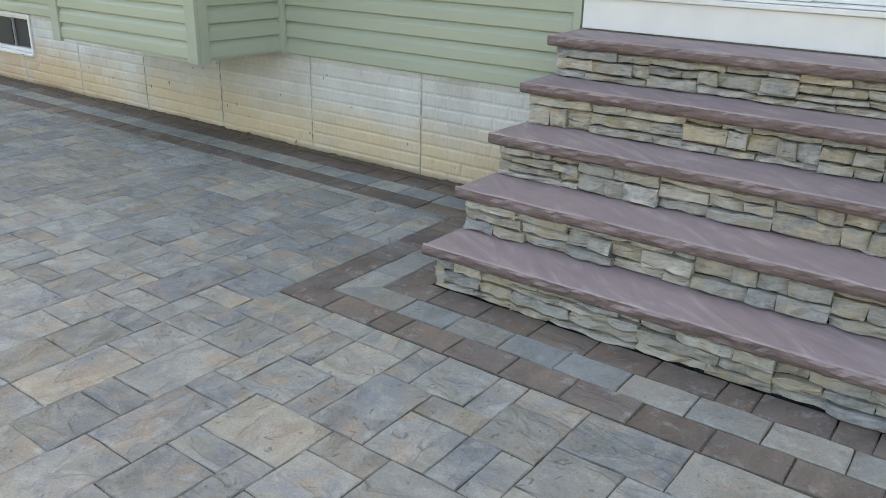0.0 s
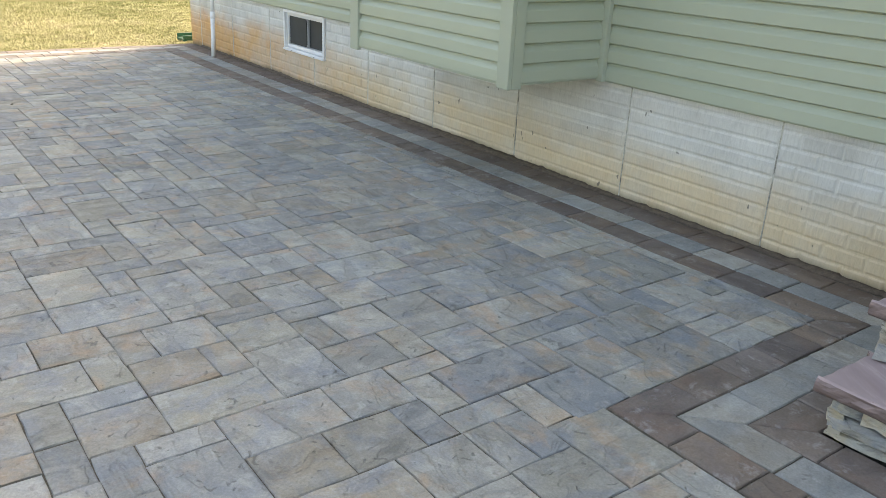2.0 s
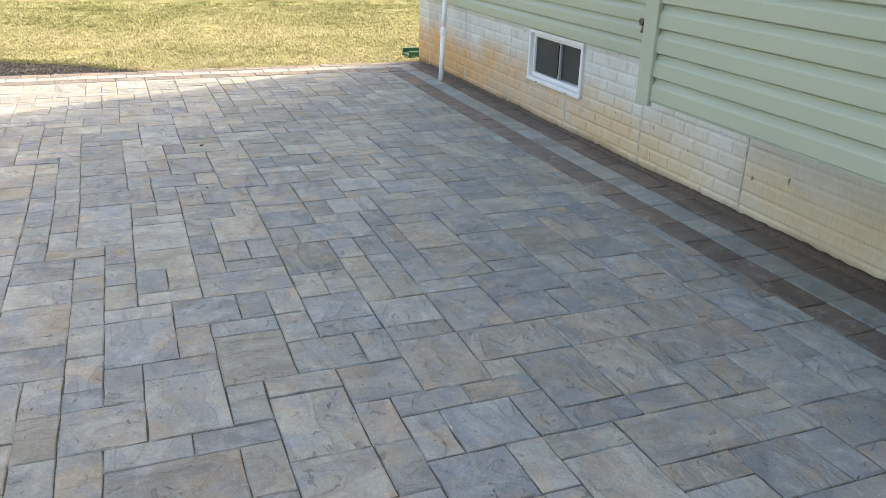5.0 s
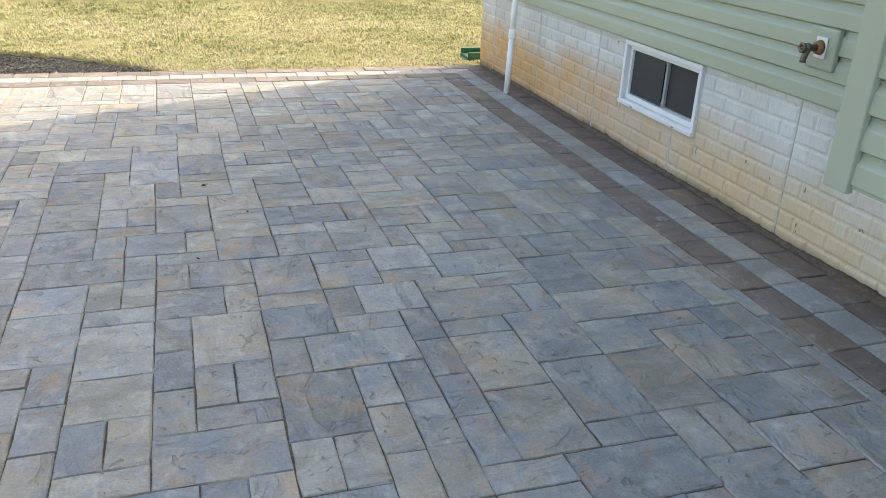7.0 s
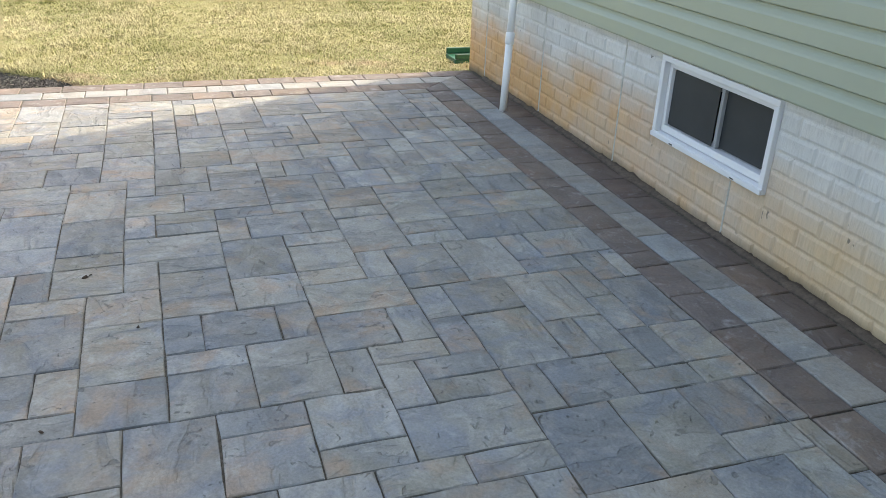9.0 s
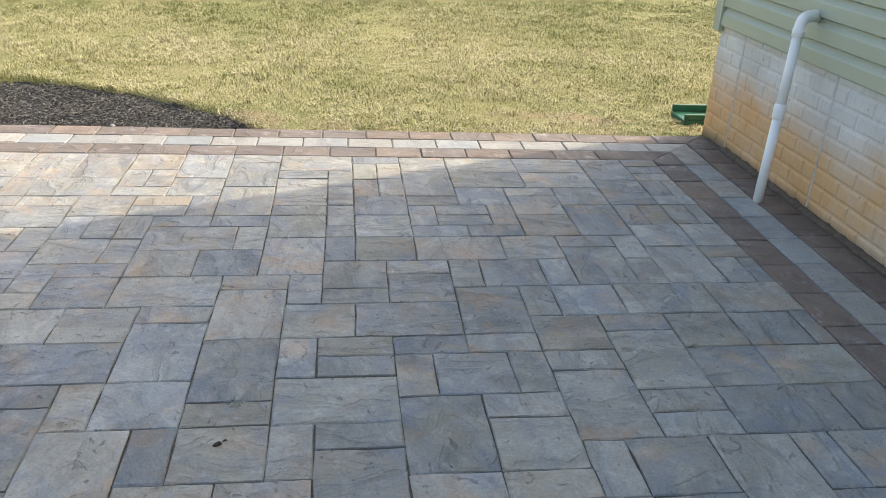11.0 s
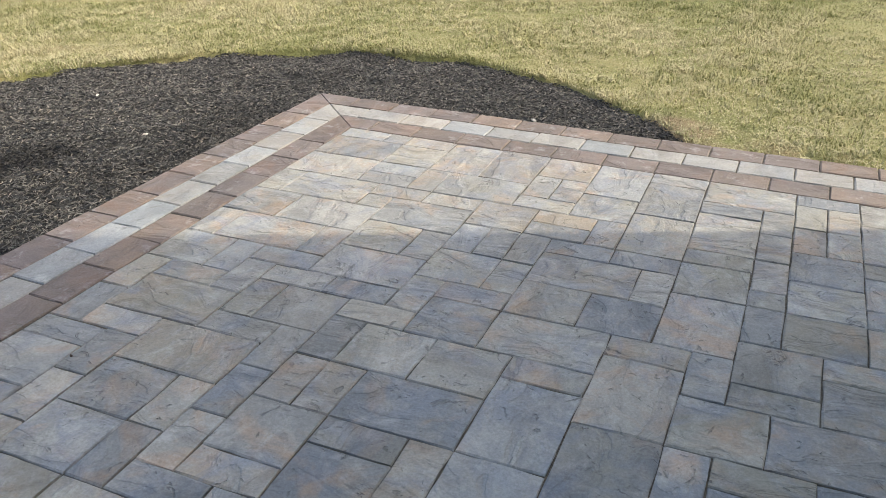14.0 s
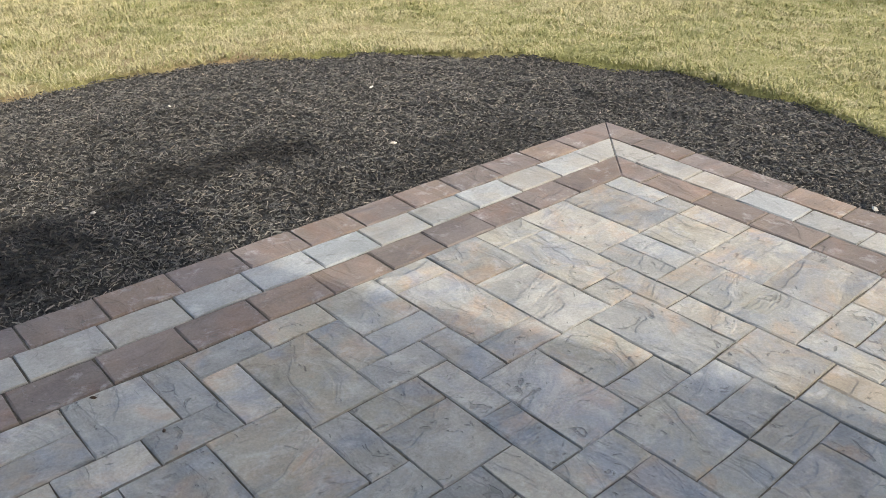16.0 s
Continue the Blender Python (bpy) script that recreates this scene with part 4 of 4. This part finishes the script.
for sx2, x in ((1, BAY_E), (-1, BAY_W)):
    bm = bmesh.new()
    box_into(bm, (x - 0.082 * sx2, BAY_Y - 0.014, BAY_Z - 0.022), (x + 0.012 * sx2, BAY_Y + 0.012, TOP), 0.004)
    box_into(bm, (x - 0.012 * sx2, BAY_Y + 0.012, BAY_Z - 0.022), (x + 0.012 * sx2, BAY_Y + 0.082, TOP), 0.004)
    part("corner_post", bm, m_trim, bay, "sage green vinyl corner post")
    part("inside_corner", boxed((x - 0.015 * sx2, FACE - 0.05, BAY_Z - 0.02), (x + 0.034 * sx2, FACE - 0.0175, TOP), 0.004), m_trim, bay)
part("soffit", boxed((BAY_W + 0.004, BAY_Y + 0.004, BAY_Z - 0.006), (BAY_E - 0.004, FACE - 0.02, BAY_Z + 0.011)), m_trim, bay)
part("bay_top", boxed((BAY_W - 0.06, BAY_Y - 0.06, TOP + 0.002), (BAY_E + 0.06, FACE - 0.02, TOP + 0.06)), m_roof, bay)

roof = structure("roof", "grey shingled gable roof with a boxed eave", "roof")
bm = bmesh.new()
over = 0.30
y0, y1, ym = WALL - over, WALL + DEPTH + over, WALL + DEPTH / 2
x0, x1 = CORNER - 0.26, HOUSE_E + 0.26
rise = (ym - y0) * 0.5
for zt in (0.0,):
    pts = [(y0, EAVE), (ym, EAVE + rise), (y1, EAVE), (y1, EAVE + 0.16), (ym, EAVE + rise + 0.18), (y0, EAVE + 0.16)]
    one = [bm.verts.new((x0, a, b)) for a, b in pts]
    two = [bm.verts.new((x1, a, b)) for a, b in pts]
    n = len(pts)
    for i in range(n):
        bm.faces.new((one[i], one[(i + 1) % n], two[(i + 1) % n], two[i]))
    bm.faces.new((one[0], one[5], one[4], one[1]))
    bm.faces.new((one[1], one[4], one[3], one[2]))
    bm.faces.new((two[0], two[1], two[4], two[5]))
    bm.faces.new((two[1], two[2], two[3], two[4]))
bmesh.ops.recalc_face_normals(bm, faces=bm.faces)
part("shingles", bm, m_roof, roof)
bm = bmesh.new()
for xg in (CORNER + 0.02, HOUSE_E - 0.17):
    tri = [(WALL, EAVE), (ym, EAVE + rise - 0.15), (WALL + DEPTH, EAVE)]
    one = [bm.verts.new((xg, a, b)) for a, b in tri]
    two = [bm.verts.new((xg + 0.15, a, b)) for a, b in tri]
    bm.faces.new(one)
    bm.faces.new(two[::-1])
    for i in range(3):
        bm.faces.new((one[i], two[i], two[(i + 1) % 3], one[(i + 1) % 3]))
bmesh.ops.recalc_face_normals(bm, faces=bm.faces)
part("gable", bm, m_siding, roof, "sage green gable end")
part("soffit", boxed((CORNER - 0.25, WALL - over + 0.01, EAVE - 0.03), (HOUSE_E + 0.25, WALL - 0.02, EAVE - 0.004)), m_white, roof)

# unseen rooms added behind the openings; their darkness is in the colour
room = structure("floor_inside", "unseen floors and partitions inside the house, coloured near black as unlit rooms", "interior")
part("basement_floor", boxed((CORNER + 0.25, WALL + 0.25, -1.2), (HOUSE_E - 0.25, WALL + DEPTH - 0.25, -1.1)), m_room, room)
part("main_floor", boxed((CORNER + 0.16, WALL + 0.16, 0.82), (HOUSE_E - 0.16, WALL + DEPTH - 0.16, 1.1)), m_room, room)
part("partition", boxed((CORNER + 0.3, WALL + 2.4, -1.1), (HOUSE_E - 0.3, WALL + 2.5, 0.81)), m_room, room)
part("side_partition", boxed((-9.3, WALL + 0.255, -1.1), (-9.2, WALL + 2.4, 0.81)), m_room, room)
part("upper_partition", boxed((CORNER + 0.3, WALL + 3.4, 1.105), (HOUSE_E - 0.3, WALL + 3.5, EAVE)), m_room, room)

# basement window
window = structure("window_1", "white vinyl basement slider window with dark glass", "window")
wx0, wx1, wz0, wz1 = WIN


def ring_into(bm, x0, x1, z0, z1, y0, y1, w, bevel=0.003, low=None):
    low = w if low is None else low
    box_into(bm, (x0, y0, z0), (x1, y1, z0 + low), bevel)
    box_into(bm, (x0, y0, z1 - w), (x1, y1, z1), bevel)
    box_into(bm, (x0, y0, z0 + low), (x0 + w, y1, z1 - w), bevel)
    box_into(bm, (x1 - w, y0, z0 + low), (x1, y1, z1 - w), bevel)


bm = bmesh.new()
ring_into(bm, wx0 + 0.001, wx1 - 0.001, wz0 + 0.001, wz1 + 0.012, WALL - 0.016, WALL + 0.10, 0.026)
part("frame", bm, m_white, window, "white vinyl outer frame")
bm = bmesh.new()
ring_into(bm, wx0 + 0.030, wx1 - 0.030, wz0 + 0.030, wz1 - 0.018, WALL + 0.012, WALL + 0.09, 0.022, 0.002, 0.030)
part("inner_frame", bm, m_white, window)
# added ring hides the concrete reveal, its unlit look painted near black
bm = bmesh.new()
ring_into(bm, wx0 + 0.004, wx1 - 0.004, wz0 + 0.004, wz1 - 0.002, WALL + 0.102, WALL + 0.252, 0.02, 0)
part("liner", bm, m_room, window, "added near-black lining over the reveal")
part("sill", boxed((wx0 + 0.002, WALL - 0.023, wz0 + 0.002), (wx1 - 0.002, WALL - 0.0165, wz0 + 0.022), 0.002), m_white, window, "white sloping sill")
midx = (wx0 + wx1) / 2 + 0.0
for i, (s0, s1, yy) in enumerate(((wx0 + 0.054, midx + 0.018, WALL + 0.030), (midx - 0.018, wx1 - 0.054, WALL + 0.052))):
    bm = bmesh.new()
    ring_into(bm, s0, s1, wz0 + 0.062, wz1 - 0.042, yy, yy + 0.018, 0.020, 0.002)
    sash = part("sash", bm, m_sash, window, "grey sliding sash")
    me = boxed((s0 + 0.018, yy + 0.007, wz0 + 0.080), (s1 - 0.018, yy + 0.011, wz1 - 0.060))
    part("pane", me, m_glass, sash).visible_shadow = False
part("insect_screen", boxed((midx + 0.004, WALL + 0.0475, wz0 + 0.066), (wx1 - 0.060, WALL + 0.0505, wz1 - 0.046)), m_screen, window, "dark insect screen over one half")
part("insect_screen", boxed((wx0 + 0.060, WALL + 0.024, wz0 + 0.066), (midx - 0.004, WALL + 0.0265, wz1 - 0.046)), m_screen, window, "dark insect screen over one half")
# plates proud of the sill; the dark inside each slot is their colour
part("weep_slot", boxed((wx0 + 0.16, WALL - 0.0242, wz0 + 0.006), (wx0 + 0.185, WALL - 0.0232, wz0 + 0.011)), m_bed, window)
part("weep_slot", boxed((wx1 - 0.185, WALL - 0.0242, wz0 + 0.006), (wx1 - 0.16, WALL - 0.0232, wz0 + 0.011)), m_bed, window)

# patio door over the steps
door = structure("door_1", "white sliding patio door with a wide white kick board", "door")
part("kick_board", boxed((DOOR_W, FACE - 0.030, DOOR_Z + 0.002), (DOOR_E, FACE - 0.003, DOOR_Z + 0.150), 0.003), m_white, door, "plain white kick board")
part("threshold", boxed((DOOR_W + 0.004, FACE - 0.050, DOOR_Z + 0.152), (DOOR_E - 0.004, FACE + 0.11, DOOR_Z + 0.176), 0.004), m_white, door)
part("threshold_track", boxed((DOOR_W + 0.03, FACE - 0.030, DOOR_Z + 0.178), (DOOR_E - 0.03, FACE + 0.10, DOOR_Z + 0.190), 0.003), m_white, door)
bm = bmesh.new()
box_into(bm, (DOOR_W, FACE - 0.028, DOOR_Z + 0.178), (DOOR_W + 0.028, FACE + 0.12, 3.09), 0.003)
box_into(bm, (DOOR_E - 0.028, FACE - 0.028, DOOR_Z + 0.178), (DOOR_E, FACE + 0.12, 3.09), 0.003)
box_into(bm, (DOOR_W + 0.028, FACE - 0.028, 3.05), (DOOR_E - 0.028, FACE + 0.12, 3.09), 0.003)
part("frame", bm, m_white, door, "white door frame")
dm = (DOOR_W + DOOR_E) / 2
for s0, s1, yy in ((DOOR_W + 0.03, dm + 0.04, FACE + 0.005), (dm - 0.04, DOOR_E - 0.03, FACE + 0.050)):
    bm = bmesh.new()
    ring_into(bm, s0, s1, DOOR_Z + 0.192, 3.048, yy, yy + 0.036, 0.075, 0.004, 0.11)
    leaf = part("leaf", bm, m_white, door, "white sliding leaf")
    part("pane", boxed((s0 + 0.07, yy + 0.014, DOOR_Z + 0.30), (s1 - 0.07, yy + 0.020, 2.98)), m_glass, leaf).visible_shadow = False

# ---- steps ----
stairs = structure("stairs", "five steps of lilac sandstone treads on split ledge stone", "steps")
S_W, S_E = -1.283, 0.74
T_Y = [3.000, 3.222, 3.468, 3.715, 3.936]
T_Z = [0.198, 0.394, 0.585, 0.777, 0.968]
THICK = 0.052
LIP = 0.055
rng = random.Random(12)
bm = bmesh.new()
for i in range(5):
    z0 = 0 if i == 0 else T_Z[i - 1] - THICK
    box_into(bm, (S_W + 0.075, T_Y[i] + LIP + 0.035, z0 - (0.1 if i == 0 else 0)), (S_E - 0.075, WALL - 0.012, T_Z[i] - THICK))
part("core", bm, m_bed, stairs, "mortar bed behind the stones, coloured near black for gap shade")


def tread_mesh(x0, x1, y0, y1, z0, z1, seed):
    """A stone slab whose front and end edges are split rough."""
    nx = 90
    ny = 14
    ring = [(x0 + (x1 - x0) * i / nx, y0, 0, -1) for i in range(nx + 1)] + [(x1, y0 + (y1 - y0) * j / ny, 1, 0) for j in range(1, ny + 1)]
    ring += [(x1 - (x1 - x0) * i / nx, y1, 0, 0) for i in range(1, nx + 1)] + [(x0, y1 - (y1 - y0) * j / ny, -1, 0) for j in range(1, ny)]
    n = len(ring)
    levels = [(0.016, 0.0), (0.004, 0.18), (0.0, 0.45), (0.002, 0.72), (0.005, 0.90), (0.012, 1.0)]
    verts, faces = [], []
    for k2, (inset, up) in enumerate(levels):
        for x, y, ox, oy in ring:
            r = 0.008 * noise.noise((x * 6 + seed, y * 6, up * 1.2)) + 0.0062 * noise.noise((x * 26 + seed, y * 26, up * 3.5))
            d = -inset + r - 0.004
            verts.append((x + ox * d, y + oy * d, z0 + (z1 - z0) * up + (0.0016 * noise.noise((x * 5, y * 5 + seed, 1)) if k2 == 5 else 0)))
    for k2 in range(len(levels) - 1):
        for i in range(n):
            j = (i + 1) % n
            faces.append((k2 * n + i, k2 * n + j, (k2 + 1) * n + j, (k2 + 1) * n + i))
    top = (len(levels) - 1) * n
    faces.append(tuple(top + i for i in range(n)))
    faces.append(tuple(range(n))[::-1])
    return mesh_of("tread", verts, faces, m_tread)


for i in range(5):
    back_y = T_Y[i + 1] + LIP + 0.03 if i < 4 else WALL - 0.014
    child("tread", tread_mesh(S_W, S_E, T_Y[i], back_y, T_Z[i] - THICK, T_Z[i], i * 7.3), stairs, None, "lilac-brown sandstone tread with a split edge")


def stone_mesh(x0, x1, low, high, d, rnd):
    """A split stone between two wandering bed joints; x along, y into the wall, z up."""
    cols, rows2 = max(3, min(7, int((x1 - x0) / 0.04))), 3
    slant0, slant1 = rnd.uniform(-0.008, 0.008), rnd.uniform(-0.008, 0.008)
    v, f = [], []
    for j in range(rows2 + 1):
        for i in range(cols + 1):
            t = i / cols
            u = (0.0, 0.16, 0.80, 1.0)[j]
            x = x0 + (x1 - x0) * (t if 0 < i < cols else (0.0 if i == 0 else 1.0)) + (slant0 * (1 - t) + slant1 * t) * (u - 0.5)
            edge = i in (0, cols) or j in (0, rows2)
            out = -d + (rnd.uniform(0.004, 0.024) if edge else rnd.uniform(-0.012, 0.008))
            zl, zh = low(x) + rnd.uniform(0.0012, 0.0065), high(x) - rnd.uniform(0.0012, 0.0065)
            v.append((x, out, zl + (zh - zl) * u))
    for j in range(rows2):
        for i in range(cols):
            a = j * (cols + 1) + i
            f.append((a, a + 1, a + cols + 2, a + cols + 1))
    rim = [i for i in range(cols + 1)] + [j * (cols + 1) + cols for j in range(1, rows2 + 1)]
    rim += [rows2 * (cols + 1) + i for i in range(cols - 1, -1, -1)] + [j * (cols + 1) for j in range(rows2 - 1, 0, -1)]
    k0 = len(v)
    v += [(v[i][0], 0.01, v[i][2]) for i in rim]
    n = len(rim)
    for i in range(n):
        j = (i + 1) % n
        f.append((rim[j], rim[i], k0 + i, k0 + j))
    return mesh_of("ledge_stone", v, f, m_stone)


def ledge(parent, place, length, height, rnd, deep=0.045):
    """Dry-laid courses of split stone over a face, from a lower corner. Bed joints wander and step."""
    s = 0.0
    while s < length - 0.005:
        w = min(rnd.uniform(0.22, 0.55), length - s)
        if length - s - w < 0.12:
            w = length - s
        n = rnd.choice((2, 3, 3, 4))
        marks = [0.0] + ([rnd.uniform(0.30, 0.68)] if n == 2 else [rnd.uniform(0.20, 0.40), rnd.uniform(0.56, 0.78)] if n == 3 else [rnd.uniform(0.16, 0.28), rnd.uniform(0.42, 0.55), rnd.uniform(0.70, 0.82)]) + [1.0]
        lines = []
        for q, mk in enumerate(marks):
            seed, tilt = rnd.uniform(0, 99), rnd.uniform(-0.03, 0.03)
            if q in (0, n):
                lines.append(lambda x, z=mk * height: z)
            else:
                lines.append(lambda x, z=mk * height, sd=seed, tl=tilt, mid=s + w / 2: z + tl * (x - mid) + 0.007 * noise.noise((x * 11 + sd, sd, 0)))
        for low, high, lo, hi in zip(lines, lines[1:], marks, marks[1:]):
            t = s
            hh = (hi - lo) * height
            while t < s + w - 0.004:
                ww = min(rnd.uniform(0.07, 0.22) if hh > 0.055 else rnd.uniform(0.09, 0.32), s + w - t)
                if s + w - t - ww < 0.06:
                    ww = s + w - t
                me = stone_mesh(t + 0.0012, t + ww - 0.0012, low, high, deep + rnd.uniform(-0.018, 0.016), rnd)
                child("ledge_stone", me, parent, place)
                t += ww
        s += w


for i in range(5):
    z0 = 0.0 if i == 0 else T_Z[i - 1]
    z1 = T_Z[i] - THICK
    y = T_Y[i] + LIP + 0.034
    ledge(stairs, Matrix.Translation((S_W + 0.035, y, z0)), S_E - S_W - 0.07, z1 - z0, rng)
    zb = 0.0 if i == 0 else T_Z[i - 1]
    yb = y - 0.034
    ledge(stairs, Matrix.Translation((S_W + 0.075, WALL - 0.014, zb)) @ Matrix.Rotation(radians(-90), 4, "Z"), WALL - 0.014 - yb, z1 - zb, rng, 0.036)

# ---- fittings ----
pipe = tagged(new("drain_pipe"), "white plastic discharge pipe running down the wall into the pavers", "pipe")
P_R = 0.0225
FOOT, HEAD = Vector((-8.800, 4.112, -0.006)), Vector((-8.872, 4.165, 0.775))


def along_pipe(z):
    return tuple(FOOT.lerp(HEAD, (z - FOOT.z) / (HEAD.z - FOOT.z)))


def pipe_part(name, rings, label=""):
    bm = bmesh.new()
    tube_into(bm, [p for p, r in rings], [r for p, r in rings], 20)
    part(name, bm, m_pipe, pipe, label, smooth=True)


pipe_part("lower_pipe", [(along_pipe(z), P_R) for z in (-0.006, 0.41)])
pipe_part("upper_pipe", [(along_pipe(z), P_R - 0.0005) for z in (0.43, 0.77)])
pipe_part("coupling", [(along_pipe(z), P_R + d) for z, d in ((0.390, 0.001), (0.394, 0.0045), (0.455, 0.0045), (0.459, 0.001))])
turns = [radians(15 * j) for j in range(1, 6)]
bend = [(along_pipe(0.755), P_R + 0.001), (along_pipe(0.757), P_R + 0.005), (along_pipe(0.790), P_R + 0.005), (along_pipe(0.792), P_R + 0.002)]
top = Vector(along_pipe(0.794))
bend += [((top.x - 0.030 * (1 - math.cos(a)), top.y + 0.040 * (1 - math.cos(a)), top.z + 0.045 * math.sin(a)), P_R + 0.002) for a in turns]
bend += [((top.x - 0.036, top.y + 0.052, top.z + 0.046), P_R + 0.005), ((top.x - 0.066, FACE - 0.006, top.z + 0.048), P_R + 0.005)]
pipe_part("elbow", bend, "white elbow into the siding")

faucet = tagged(new("hose_bibb"), "weathered brass garden tap on a sage green mounting block", "faucet")
fx, fz = -5.868, 0.858
part("mounting_block", boxed((fx - 0.080, FACE - 0.040, fz - 0.088), (fx + 0.080, FACE - 0.010, fz + 0.078), 0.010), m_trim, faucet, "sage green vinyl mounting block")
part("cover_plate", boxed((fx - 0.029, FACE - 0.046, fz - 0.042), (fx + 0.033, FACE - 0.041, fz + 0.042), 0.003), m_white, faucet, "white cover plate")
bm = bmesh.new()
tube_into(bm, [(fx, FACE - 0.046, fz), (fx, FACE - 0.066, fz)], [0.030, 0.024], 18)
part("collar", bm, m_rust, faucet, "rusty collar", smooth=True)
bm = bmesh.new()
tube_into(bm, [(fx, FACE - 0.064, fz), (fx, FACE - 0.10, fz), (fx, FACE - 0.102, fz), (fx, FACE - 0.118, fz)], [0.013, 0.013, 0.019, 0.017], 16)
tube_into(bm, [(fx, FACE - 0.10, fz), (fx, FACE - 0.110, fz - 0.024), (fx, FACE - 0.116, fz - 0.046), (fx, FACE - 0.117, fz - 0.058)], [0.014, 0.013, 0.012, 0.014], 16)
part("tap_body", bm, m_brass, faucet, smooth=True)
bm = bmesh.new()
tube_into(bm, [(fx, FACE - 0.115, fz), (fx, FACE - 0.133, fz)], 0.006, 10)
ring, sides = 30, 10
loop = []
for i in range(ring):
    ang = 6.2832 * i / ring
    out = 0.0145 + 0.0012 * math.cos(ang * 6)
    loop.append([bm.verts.new((fx + (out + 0.0068 * math.cos(6.2832 * j / sides)) * math.cos(ang), FACE - 0.131 - 0.0068 * math.sin(6.2832 * j / sides),
                               fz + (out + 0.0068 * math.cos(6.2832 * j / sides)) * math.sin(ang))) for j in range(sides)])
for i in range(ring):
    for j in range(sides):
        bm.faces.new((loop[i][j], loop[i][(j + 1) % sides], loop[(i + 1) % ring][(j + 1) % sides], loop[(i + 1) % ring][j]))
tube_into(bm, [(fx, FACE - 0.126, fz), (fx, FACE - 0.132, fz)], 0.011, 18)
part("handwheel", bm, m_brass, faucet, "small round tap wheel", smooth=True)

tray = tagged(new("splash_tray"), "green plastic splash tray lying in the grass by the house corner", "splash tray")
tx0, tx1, ty0, ty1 = -10.35, -10.12, 4.26, 4.75
bm = bmesh.new()
box_into(bm, (tx0, ty0, -0.02), (tx1, ty1, 0.012), 0.004)
part("base", bm, m_green, tray)
for nm, a, b in (("rim", (tx0, ty0, 0.013), (tx0 + 0.022, ty1, 0.058)), ("rim", (tx1 - 0.022, ty0, 0.013), (tx1, ty1, 0.050)), ("end_wall", (tx0 + 0.023, ty1 - 0.02, 0.013), (tx1 - 0.023, ty1, 0.058))):
    part(nm, boxed(a, b, 0.006), m_green, tray)

# small litter
rng = random.Random(31)


def scrap(name, label, x, y, z, size, material):
    n = 7
    v = [(size * rng.uniform(0.6, 1.1) * math.cos(6.283 * i / n), size * rng.uniform(0.3, 0.6) * math.sin(6.283 * i / n), rng.uniform(0, size * 0.25)) for i in range(n)]
    v += [(a * 0.5, b * 0.5, c + size * 0.35) for a, b, c in v]
    f = [tuple(range(n, 2 * n))] + [(i, (i + 1) % n, n + (i + 1) % n, n + i) for i in range(n)]
    ob = tagged(new(name, mesh_of(name, v, f, material)), label, name.replace("_", " "))
    ob.matrix_basis = pose(x, y, z, 0, 0, rng.uniform(0, 360))


for x, y in ((-7.109, 1.877), (-7.095, 1.862), (-6.704, 2.037), (-6.230, 1.807), (-7.306, 0.352), (-7.222, 0.121)):
    scrap("leaf_scrap", "dark curled leaf scrap lying on the pavers", x, y, 0.0015, rng.uniform(0.009, 0.015), m_leaf)
for x, y in ((-7.62, -0.95), (-8.35, -1.9), (-9.3, -1.5), (-9.9, 0.9), (-8.9, -0.8)):
    scrap("wood_chip", "pale wood chip on the dark mulch", x, y, bed_height(x, y) + 0.012, rng.uniform(0.012, 0.02), m_chip)
